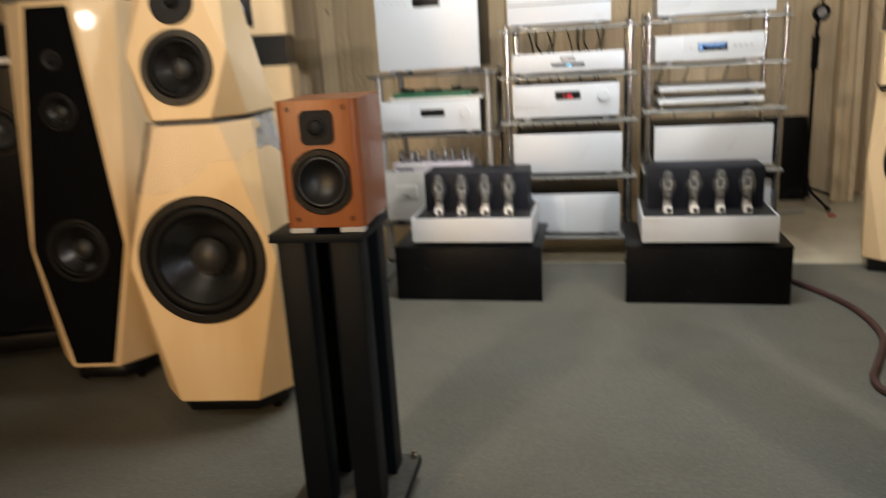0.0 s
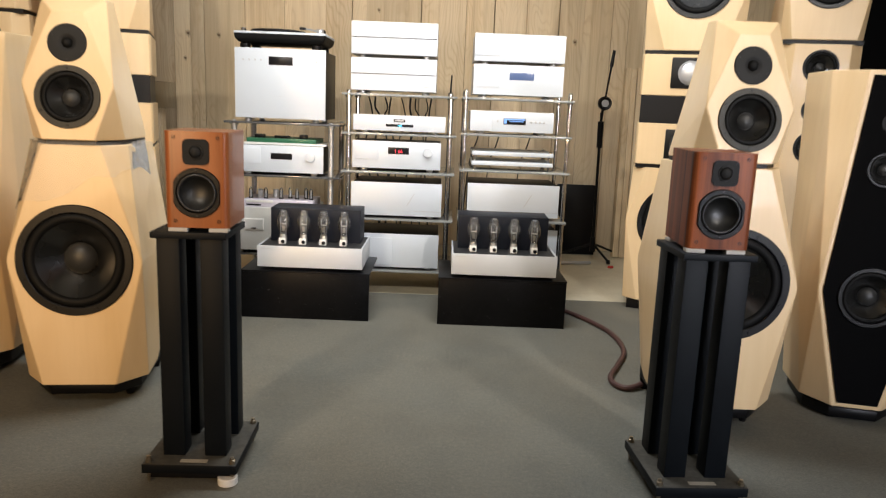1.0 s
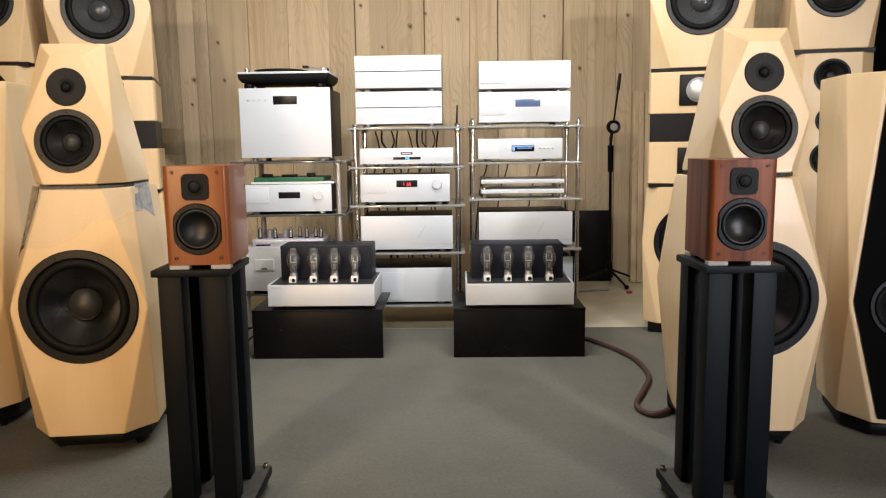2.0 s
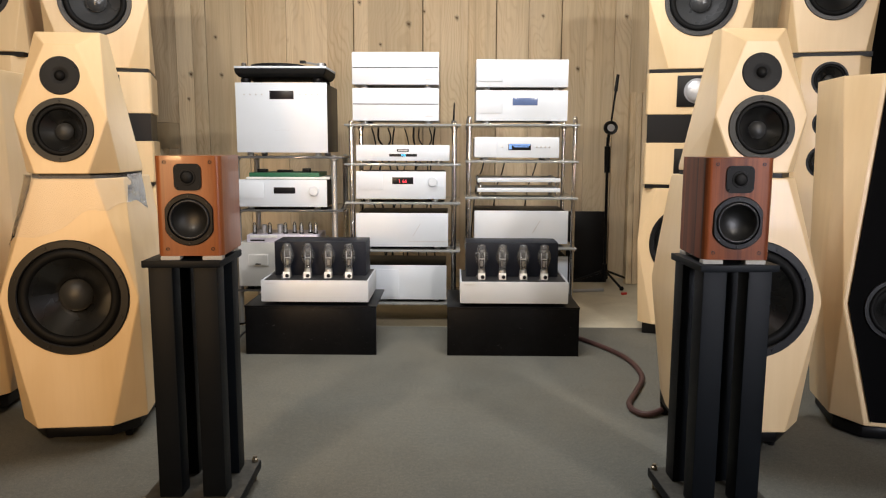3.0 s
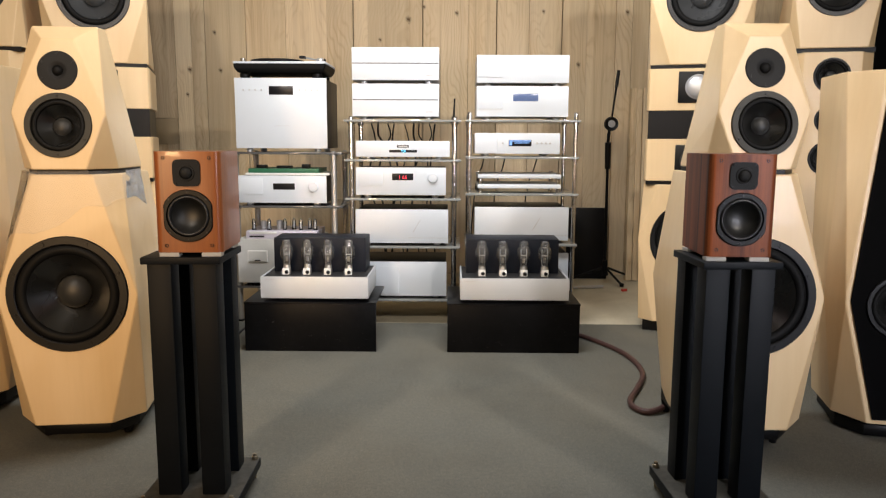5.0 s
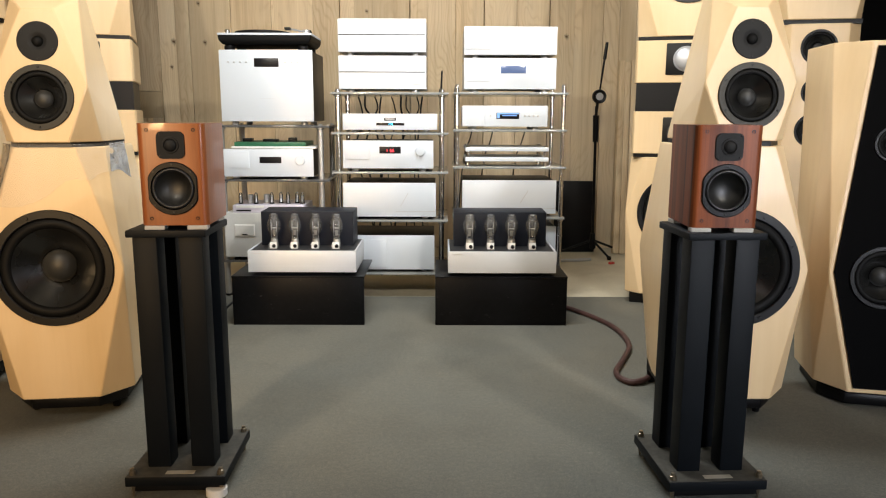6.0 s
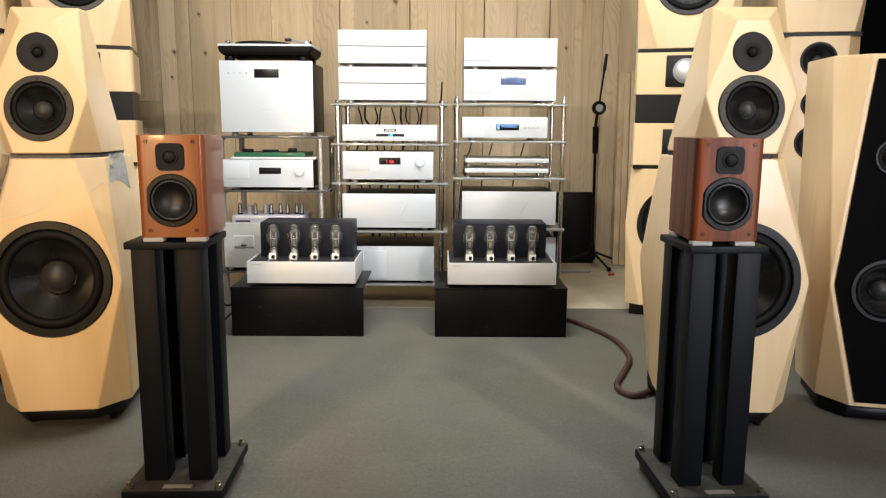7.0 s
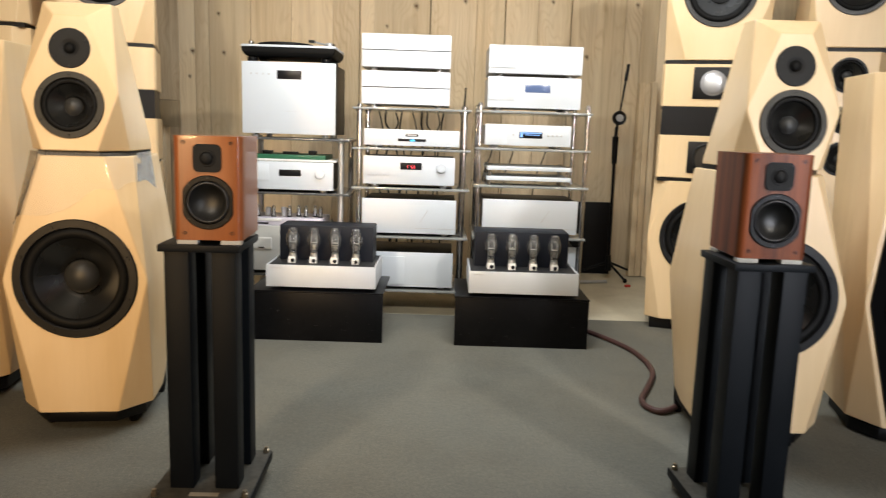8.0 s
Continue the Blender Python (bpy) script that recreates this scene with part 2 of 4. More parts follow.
BOARD_ROUGH = board_material("rough_sawn_board", (0.22, 0.165, 0.105), (0.42, 0.33, 0.22), (0.55, 0.45, 0.31), 0.9)

KNOT, kt2, kb2 = material("dark_wood_knot", (0.16, 0.09, 0.045), 0.7, spec=0.25)
k_tc, k_len = kt2.nodes.new("ShaderNodeTexCoord"), kt2.nodes.new("ShaderNodeVectorMath")
k_len.operation = "LENGTH"
k_warp = noise_tex(kt2, k_tc.outputs["Object"], 1.7, 3, 0.6)
kt2.links.new(k_tc.outputs["Object"], k_len.inputs[0])
k_sum = kt2.nodes.new("ShaderNodeMath")
kt2.links.new(k_len.outputs["Value"], k_sum.inputs[0])
kt2.links.new(k_warp, k_sum.inputs[1])
kt2.links.new(ramp(kt2, k_sum.outputs[0], [(0.5, (0.13, 0.08, 0.045)), (0.75, (0.34, 0.235, 0.14)), (1.0, (0.50, 0.38, 0.24))]), kb2.inputs["Base Color"])
kt2.links.new(ramp(kt2, k_sum.outputs[0], [(0.55, (0.85, 0.85, 0.85)), (0.72, (0.45, 0.45, 0.45)), (1.0, (0, 0, 0))]), kb2.inputs["Alpha"])

CARPET, ct, cb = material("grey_blue_carpet", (0.1, 0.11, 0.115), 0.95, spec=0.1)
cv = coords(ct, (1, 1, 1), shift=False)
c_fine, c_loop, c_wide, c_mid = noise_tex(ct, cv, 260, 3, 0.7), noise_tex(ct, cv, 75, 3, 0.7), noise_tex(ct, cv, 0.9, 3, 0.5), noise_tex(ct, cv, 2.6, 5, 0.6, 0.2)
c_col = mix(ct, "MIX", 0.4, ramp(ct, c_fine, [(0.32, (0.085, 0.085, 0.078)), (0.58, (0.182, 0.178, 0.157)), (0.74, (0.31, 0.295, 0.25))]), ramp(ct, c_loop, [(0.30, (0.118, 0.120, 0.112)), (0.58, (0.184, 0.181, 0.160)), (0.76, (0.29, 0.275, 0.235))]))
c_col = mix(ct, "MULTIPLY", 1.0, c_col, ramp(ct, c_wide, [(0.3, (0.95, 0.98, 0.96)), (0.7, (1.15, 1.09, 0.97))]))
c_col = mix(ct, "MULTIPLY", 0.8, c_col, ramp(ct, c_mid, [(0.25, (0.80, 0.80, 0.80)), (0.55, (1, 1, 1))]))
c_fluff = noise_tex(ct, cv, 34, 2, 0.5)
c_col = mix(ct, "MIX", ramp(ct, c_fluff, [(0.76, (0, 0, 0)), (0.80, (0.55, 0.55, 0.55))]), c_col, ramp(ct, c_fine, [(0.3, (0.30, 0.28, 0.24)), (0.7, (0.38, 0.36, 0.31))]))
ct.links.new(c_col, cb.inputs["Base Color"])
bump(ct, cb, c_fine, 0.45, 0.004)

CONCRETE, nt, nb = material("bare_concrete_floor", (0.4, 0.36, 0.27), 0.6, spec=0.3)
nv = coords(nt, (1, 1, 1), shift=False)
n_a, n_b = noise_tex(nt, nv, 3.0, 5, 0.6, 0.5), noise_tex(nt, nv, 90, 3)
nt.links.new(mix(nt, "MIX", 0.35, ramp(nt, n_a, [(0.3, (0.44, 0.39, 0.28)), (0.7, (0.62, 0.56, 0.42))]), ramp(nt, n_b, [(0.3, (0.46, 0.41, 0.30)), (0.7, (0.62, 0.56, 0.43))])), nb.inputs["Base Color"])
bump(nt, nb, n_a, 0.2, 0.003)


# ---------------------------------------------------------------- mesh helpers
def smooth(bm, angle=35):
    for f in bm.faces:
        f.smooth = True
    for e in bm.edges:
        if len(e.link_faces) == 2 and e.calc_face_angle(0) > radians(angle):
            e.smooth = False
    return bm


def link_mesh(name, bm, mat):
    me = bpy.data.meshes.new(name)
    bm.normal_update()
    bm.to_mesh(me)
    bm.free()
    me.materials.append(mat)
    return new(name, me)


def part(name, bm, mat, parent, label=""):
    ob = link_mesh(name, smooth(bm, 5 if name.endswith("_cabinet") else 35), mat)
    ob.parent = parent
    return tagged(ob, label)


def solid(name, bm, mat, m, label, category="", group="", kind=""):
    ob = link_mesh(name, smooth(bm), mat)
    ob.matrix_world = m
    return tagged(ob, label, category, group, kind)


def thing(name, m, label, category, group=""):
    ob = new(name)
    ob.empty_display_size = 0.05
    ob.matrix_world = m
    return tagged(ob, label, category, group)


def box(x0, x1, y0, y1, z0, z1, bevel=0.0, bm=None):
    own = bmesh.new()
    r = bmesh.ops.create_cube(own, size=1)
    for v in r["verts"]:
        v.co = (x0 + (v.co.x + 0.5) * (x1 - x0), y0 + (v.co.y + 0.5) * (y1 - y0), z0 + (v.co.z + 0.5) * (z1 - z0))
    if bevel:
        bmesh.ops.bevel(own, geom=own.edges[:], offset=bevel, segments=2, profile=0.6, affect="EDGES")
    return join(bm, own)


def join(bm, own):
    if bm is None:
        return own
    me = bpy.data.meshes.new("tmp")
    own.to_mesh(me)
    own.free()
    bm.from_mesh(me)
    bpy.data.meshes.remove(me)
    return bm


def rod(p0, p1, r0, r1=None, seg=12, bm=None):
    own = bmesh.new()
    d = Vector(p1) - Vector(p0)
    m = Matrix.Translation((Vector(p0) + Vector(p1)) / 2) @ d.to_track_quat("Z", "Y").to_matrix().to_4x4()
    bmesh.ops.create_cone(own, cap_ends=True, segments=seg, radius1=r0, radius2=r0 if r1 is None else r1, depth=d.length, matrix=m)
    return join(bm, own)


def lathe(profile, seg=32, m=None):
    """Turns (radius, height) pairs round z; m places the result."""
    bm = bmesh.new()
    rings = []
    for r, h in profile:
        if r < 1e-6:
            rings.append([bm.verts.new((0, 0, h))])
        else:
            rings.append([bm.verts.new((r * math.cos(a), r * math.sin(a), h)) for a in (2 * math.pi * k / seg for k in range(seg))])
    for a, b in zip(rings, rings[1:]):
        for k in range(seg):
            j = (k + 1) % seg
            quad = [a[k % len(a)], a[j % len(a)], b[j % len(b)], b[k % len(b)]]
            quad = list(dict.fromkeys(quad))
            if len(quad) > 2:
                bm.faces.new(quad)
    bmesh.ops.recalc_face_normals(bm, faces=bm.faces[:])
    if m is not None:
        bm.transform(m)
    return bm


def sweep(points, radius, seg=8, steps=8):
    """A round cable along a smooth line through the points."""
    pts = [Vector(p) for p in points]
    line = []
    for i in range(len(pts) - 1):
        p0, p1, p2, p3 = pts[max(i - 1, 0)], pts[i], pts[i + 1], pts[min(i + 2, len(pts) - 1)]
        for s in range(steps):
            u = s / steps
            line.append(0.5 * ((2 * p1) + (p2 - p0) * u + (2 * p0 - 5 * p1 + 4 * p2 - p3) * u * u + (3 * p1 - p0 - 3 * p2 + p3) * u ** 3))
    line.append(pts[-1])
    bm = bmesh.new()
    rings = []
    for i, p in enumerate(line):
        d = line[min(i + 1, len(line) - 1)] - line[max(i - 1, 0)]
        q = d.to_track_quat("Z", "Y")
        rings.append([bm.verts.new(p + q @ Vector((radius * math.cos(2 * math.pi * k / seg), radius * math.sin(2 * math.pi * k / seg), 0))) for k in range(seg)])
    for a, b in zip(rings, rings[1:]):
        for k in range(seg):
            bm.faces.new((a[k], a[(k + 1) % seg], b[(k + 1) % seg], b[k]))
    bm.faces.new(rings[0])
    bm.faces.new(rings[-1])
    bmesh.ops.recalc_face_normals(bm, faces=bm.faces[:])
    return bm


def hull(points, holes=(), bevel=0.003, lean=0.0, z0=0.0, open_back=False):
    """A faceted cabinet round the points (half width, depth, height), mirrored in x, with round holes (x, z, r) in its front at depth 0."""
    bm = bmesh.new()
    for x, y, z in points:
        bm.verts.new((x, y, z))
        if abs(x) > 1e-6:
            bm.verts.new((-x, y, z))
    r = bmesh.ops.convex_hull(bm, input=bm.verts[:])
    loose = [g for g in r["geom_interior"] if isinstance(g, bmesh.types.BMVert)]
    if loose:
        bmesh.ops.delete(bm, geom=loose, context="VERTS")
    bmesh.ops.dissolve_limit(bm, angle_limit=0.01, verts=bm.verts[:], edges=bm.edges[:])
    if bevel:
        bmesh.ops.bevel(bm, geom=bm.edges[:], offset=bevel, segments=1, affect="EDGES")
    bm.normal_update()
    if holes:
        front = [f for f in bm.faces if f.normal.y < -0.999 and max(v.co.y for v in f.verts) < 1e-4]
        rim = {e for f in front for e in f.edges if sum(g in front for g in e.link_faces) == 1}
        bmesh.ops.delete(bm, geom=front, context="FACES_ONLY")
        loops = list(rim)
        for x, z, rad in holes:
            vs = [bm.verts.new((x + rad * math.cos(2 * math.pi * k / 48), 0, z + rad * math.sin(2 * math.pi * k / 48))) for k in range(48)]
            loops += [bm.edges.new((vs[k], vs[(k + 1) % 48])) for k in range(48)]
        made = bmesh.ops.triangle_fill(bm, edges=loops, use_beauty=True, use_dissolve=False, normal=(0, -1, 0))
        for f in [g for g in made["geom"] if isinstance(g, bmesh.types.BMFace)]:
            f.normal_update()
            if f.normal.y > 0:
                f.normal_flip()
    if open_back:
        bmesh.ops.delete(bm, geom=[f for f in bm.faces if f.normal.y > 0.99 and min(v.co.y for v in f.verts) > 0.001], context="FACES")
    if lean:
        for v in bm.verts:
            v.co.y += (v.co.z - z0) * lean
    return bm


FACE = Matrix.Rotation(radians(90), 4, "X")  # turns a lathe's axis from up to forward


def driver(parent, name, x, z, r, m=None, cone=None, cap=0.28, deep=0.36, screws=6, rim=None, wide=0.86, label=""):
    """A cone driver of outer radius r, set into the front of its cabinet; frame, surround, cone, dust cap and screws."""
    place = (m or Matrix.Identity(4)) @ Matrix.Translation((x, 0, z)) @ FACE
    w, c = wide * r, cone or CONE
    t = min(0.008, 0.05 * r + 0.002)
    frame_ring = part(name, lathe([(w * 0.99, -0.02), (w, t * 0.7), (w * 1.02, t), (r * 0.985, t), (r, t * 0.6), (r, -0.003), (r * 0.9, -0.02)], 48, place), rim or RIM, parent, label)
    s0, s1 = w * 0.995, w * 0.80
    part("surround", lathe([(s0, 0.0)] + [(s0 + (s1 - s0) * k / 8, 0.002 + math.sin(math.pi * k / 8) * 0.034 * r) for k in range(1, 8)] + [(s1, -0.003)], 48, place), RUBBER, frame_ring)
    h = deep * r
    part("cone", lathe([(s1 * 1.01, -0.003)] + [(s1 + (cap * r * 0.9 - s1) * k / 6, -0.003 - h * (k / 6) ** 0.9) for k in range(1, 7)] + [(0, -h * 1.05)], 48, place), c, frame_ring)
    part("dust_cap", lathe([(cap * r * math.cos(a), -h * 0.93 + cap * r * 0.62 * math.sin(a)) for a in (math.pi / 2 * k / 7 for k in range(7))] + [(0, -h * 0.93 + cap * r * 0.62)], 32, place), c if c is CONE_GREY else CAP, frame_ring)
    for k in range(screws):
        a = 2 * math.pi * (k + 0.5) / screws 
        q = (w + r) / 2
        part("screw", screw_mesh(place, q * math.cos(a), q * math.sin(a), t, 0.03 * r + 0.001), BLACK, frame_ring)
    return frame_ring


def screw_mesh(place, x, y, t, r):
    bm = rod((x, y, t - 0.001), (x, y, t + 0.0022), r, r * 0.8, 8)
    bm.transform(place)
    return bm


def tweeter(parent, x, z, r, m=None, dome=0.24, screws=6, label=""):
    place = (m or Matrix.Identity(4)) @ Matrix.Translation((x, 0, z)) @ FACE
    plate = part("tweeter", lathe([(r, -0.004), (r, 0.002), (r * 0.97, 0.004), (r * 0.94, 0.0041), (dome * r * 2.1, 0.0041), (dome * r * 1.9, 0.004), (dome * r * 1.4, 0.0015), (dome * r * 1.2, 0.0), (0, 0.0)], 40, place), TWEETER_PLATE, parent, label)
    part("dome", lathe([(dome * r * 1.2 * math.cos(a), -0.002 + dome * r * 0.9 * math.sin(a)) for a in (math.pi / 2 * k / 6 for k in range(6))] + [(0, -0.002 + dome * r * 0.9)], 24, place), RUBBER, plate)
    for k in range(screws):
        a = 2 * math.pi * (k + 0.5) / screws 
        part("screw", screw_mesh(place, 0.86 * r * math.cos(a), 0.86 * r * math.sin(a), 0.004, 0.0032), BLACK, plate)
    return plate


# ---------------------------------------------------------------- the room
ROOM_X0, ROOM_X1, ROOM_Y0, WALL_Y, ROOM_H = -3.2, 3.6, -3.0, 5.22, 2.7
CARPET_Y = 3.64
solid("floor", box(ROOM_X0 - 0.1, ROOM_X1 + 0.1, ROOM_Y0 - 0.1, WALL_Y + 0.3, -0.12, -0.008), CONCRETE, pose(0, 0, 0), "bare beige concrete floor showing beyond the carpet", "floor", kind="structure")
solid("carpet", box(ROOM_X0, ROOM_X1, ROOM_Y0, CARPET_Y, -0.006, 0.0, 0.002), CARPET, pose(0, 0, 0), "worn grey-blue carpet with irregular darker patches", "carpet", kind="structure")
solid("ceiling", box(ROOM_X0 - 0.1, ROOM_X1 + 0.1, ROOM_Y0 - 0.1, WALL_Y + 0.3, ROOM_H, ROOM_H + 0.1), PLASTER, pose(0, 0, 0), "pale plain ceiling", "ceiling", kind="structure")
solid("wall_west", box(ROOM_X0 - 0.1, ROOM_X0, ROOM_Y0, WALL_Y + 0.3, -0.01, ROOM_H), PLASTER, pose(0, 0, 0), "pale plastered side wall", "wall", kind="structure")
solid("wall_east", box(ROOM_X1, ROOM_X1 + 0.1, ROOM_Y0, WALL_Y + 0.3, -0.01, ROOM_H), PLASTER, pose(0, 0, 0), "pale plastered side wall", "wall", kind="structure")
solid("wall_south", box(ROOM_X0 - 0.1, ROOM_X1 + 0.1, ROOM_Y0 - 0.1, ROOM_Y0, -0.01, ROOM_H), PLASTER, pose(0, 0, 0), "pale plastered wall behind the camera", "wall", kind="structure")
wall_north = solid("wall_north", box(ROOM_X0, ROOM_X1, WALL_Y + 0.05, WALL_Y + 0.2, -0.008, ROOM_H), BOARD_ROUGH, pose(0, 0, 0), "wall of upright weathered pine boards", "wall", kind="structure")

SEAMS = (-1.583, -1.461, -1.356, -1.055, -0.76, -0.454, -0.258, -0.154, 0.253, 0.386, 0.589, 0.80, 1.04, 1.28, 1.46, 1.671, 1.795, 1.918, 2.12, 2.35, 2.62, 2.9, 3.2, 3.6)
KNOTS = ((-1.48, 1.52, 0.035), (-1.285, 1.79, 0.026), (-1.25, 1.515, 0.028), (-1.505, 1.34, 0.024), (-0.212, 2.04, 0.028), (-0.06, 1.74, 0.024), (0.15, 1.885, 0.038), (0.265, 1.975, 0.022), (0.505, 1.93, 0.03), (1.14, 1.945, 0.024), (1.61, 2.085, 0.026), (1.752, 1.94, 0.03), (1.405, 1.565, 0.03))
rng = random.Random(7)
for a, b in zip(SEAMS, SEAMS[1:]):
    proud = rng.uniform(0.0, 0.012)
    w = b - a
    gap = 0.003 if a in (0.253, 0.589, 0.80, 1.671) else 0.0012
    ob = link_mesh("board", smooth(box(-w / 2 + gap, w / 2 - gap, -0.028 - proud, 0.0, 0, ROOM_H, 0.003)), BOARD)
    ob.parent = wall_north
    ob.matrix_world = pose((a + b) / 2, WALL_Y + 0.045, -0.006, 0, rng.uniform(-0.12, 0.12), 0)
    for x, z, r in KNOTS:
        if a < x < b:
            bm = bmesh.new()
            bmesh.ops.create_circle(bm, cap_ends=True, segments=20, radius=1.0)
            bm.transform(FACE)
            k = link_mesh("knot", bm, KNOT)
            k.parent = ob
            k.matrix_world = pose(x, WALL_Y + 0.045 - 0.028 - proud - 0.0015, z) @ Matrix.Diagonal((r * 1.25, 1.0, r * 1.9, 1.0))
for k in range(7):
    ob = link_mesh("board", smooth(box(-0.105, 0.105, -0.03, 0.0, 0, ROOM_H, 0.003)), BOARD_ROUGH)
    ob.parent = wall_north
    ob.matrix_world = pose(-1.692 - 0.214 * k, WALL_Y + 0.047 - 0.006 * (k % 2), -0.006)


# ---------------------------------------------------------------- speakers
def tower(m, group, lift=0.0):
    """A two-box floor speaker: faceted head with tweeter and midrange over a faceted bass cabinet."""
    t = thing("floor_speaker", m, "faceted maple floor speaker with separate head on bass cabinet", "speaker", group)
    mid_z, tw_z, wf_z = 1.046, 1.217, 0.509
    part("head_cabinet", hull([(0.048, 0, 1.315), (0.142, 0, 1.087), (0.081, 0, 0.908), (0.102, 0.062, 1.362), (0.085, 0.19, 1.372), (0.148, 0.105, 0.908), (0.158, 0.33, 0.908)],
                              [(0, tw_z, 0.055), (0, mid_z, 0.094)], lean=0.13, z0=mid_z), MAPLE, t)
    part("bass_cabinet", hull([(0.092, 0, 0.892), (0.217, 0, 0.505), (0.119, 0, 0.077), (0.155, 0.09, 0.892), (0.165, 0.36, 0.892), (0.203, 0.10, 0.077), (0.192, 0.26, 0.077), (0.165, 0.42, 0.077), (0.205, 0.44, 0.505)],
                              [(0, wf_z, 0.178)], lean=0.05, z0=0.892), MAPLE, t)
    part("gap_plate", hull([(0.078, 0.010, 0.891), (0.078, 0.010, 0.909), (0.140, 0.102, 0.891), (0.140, 0.102, 0.909), (0.150, 0.32, 0.891), (0.150, 0.32, 0.909)], bevel=0), BLACK, t, "black spacer between the two boxes")
    part("plinth", hull([(0.105, -0.012, 0.034), (0.105, -0.012, 0.078), (0.175, 0.07, 0.034), (0.175, 0.07, 0.078), (0.165, 0.38, 0.034), (0.165, 0.38, 0.078)], bevel=0.002), BLACK, t, "recessed black base")
    for x, y in ((-0.13, 0.08), (0.13, 0.08), (-0.15, 0.36), (0.15, 0.36)):
        part("foot", rod((x, y, -lift), (x, y, 0.037), 0.012, 0.02), BLACK, t)

    def front(z, lean, z0):
        return Matrix.Translation((0, (z - z0) * lean, z)) @ Matrix.Rotation(-math.atan(lean), 4, "X")

    tweeter(t, 0, 0, 0.061, front(tw_z, 0.13, mid_z), label="round dark tweeter plate")
    driver(t, "midrange", 0, 0, 0.102, front(mid_z, 0.13, mid_z), rim=FRAME_GREY, screws=6, wide=0.80, label="black midrange cone in a charcoal frame")
    driver(t, "woofer", 0, 0, 0.188, front(wf_z, 0.05, 0.892), screws=8, wide=0.85, rim=BLACK, cap=0.29, deep=0.34, label="large black paper-cone woofer")
    return t


left_tower = tower(pose(-0.756, 1.966, 0, 0, 0, 7), "two-box towers")
tower(pose(1.441, 1.945, 0.012, 0, 0, 0), "two-box towers", 0.012)


def baffle_tower(m, sunk=0.0):
    """A one-box faceted floor speaker with a long black baffle."""
    t = thing("floor_speaker", m, "faceted maple floor speaker with long black front baffle", "speaker", "black-fronted towers")
    lean = 0.085
    hol = [(0, 0.93, 0.055), (0, 0.485, 0.098)]
    part("main_cabinet", hull([(0.084, 0.0, 1.268), (0.168, 0, 0.495), (0.082, 0, 0.082), (0.185, 0.075, 1.268), (0.205, 0.12, 0.49), (0.17, 0.10, 0.085), (0.21, 0.32, 1.268), (0.19, 0.40, 0.49), (0.17, 0.38, 0.075)], hol, lean=lean, z0=0.07), MAPLE, t)
    part("baffle", shifted(hull([(0.068, 0, 1.251), (0.153, 0, 0.497), (0.066, 0, 0.099), (0.068, 0.004, 1.251), (0.153, 0.004, 0.497), (0.066, 0.004, 0.099)], hol, 0.0, lean, 0.07, True), (0, -0.007, 0)), BAFFLE, t, "long hexagonal black front panel")
    part("plinth", hull([(0.08, 0.03, 0.03), (0.08, 0.03, 0.07), (0.15, 0.12, 0.03), (0.15, 0.12, 0.07), (0.15, 0.37, 0.03), (0.15, 0.37, 0.07)], bevel=0.002), BLACK, t, "recessed black base")
    for x, y in ((-0.10, 0.10), (0.10, 0.10), (-0.13, 0.33), (0.13, 0.33)):
        part("foot", rod((x, y, sunk), (x, y, 0.034), 0.012, 0.02), BLACK, t)
    tilt = math.atan(lean)

    def front(z):
        return Matrix.Translation((0, (z - 0.07) * lean - 0.008, z)) @ Matrix.Rotation(-tilt, 4, "X")

    tweeter(t, 0, 0, 0.03, front(1.09), 0.5, 0, "small dome tweeter")
    driver(t, "midrange", 0, 0, 0.060, front(0.93), CONE, screws=0, rim=BLACK, cap=0.34, label="small black midrange cone")
    driver(t, "woofer", 0, 0, 0.106, front(0.485), CONE, screws=0, rim=BLACK, cap=0.32, label="black woofer cone in the dark front")
    return t


def shifted(bm, d):
    bm.transform(Matrix.Translation(d))
    return bm


baffle_tower(pose(-1.307, 2.113, 0, 0, 0, 8))
baffle_tower(pose(1.975, 2.03, -0.024, 0, 0, -13), 0.024)


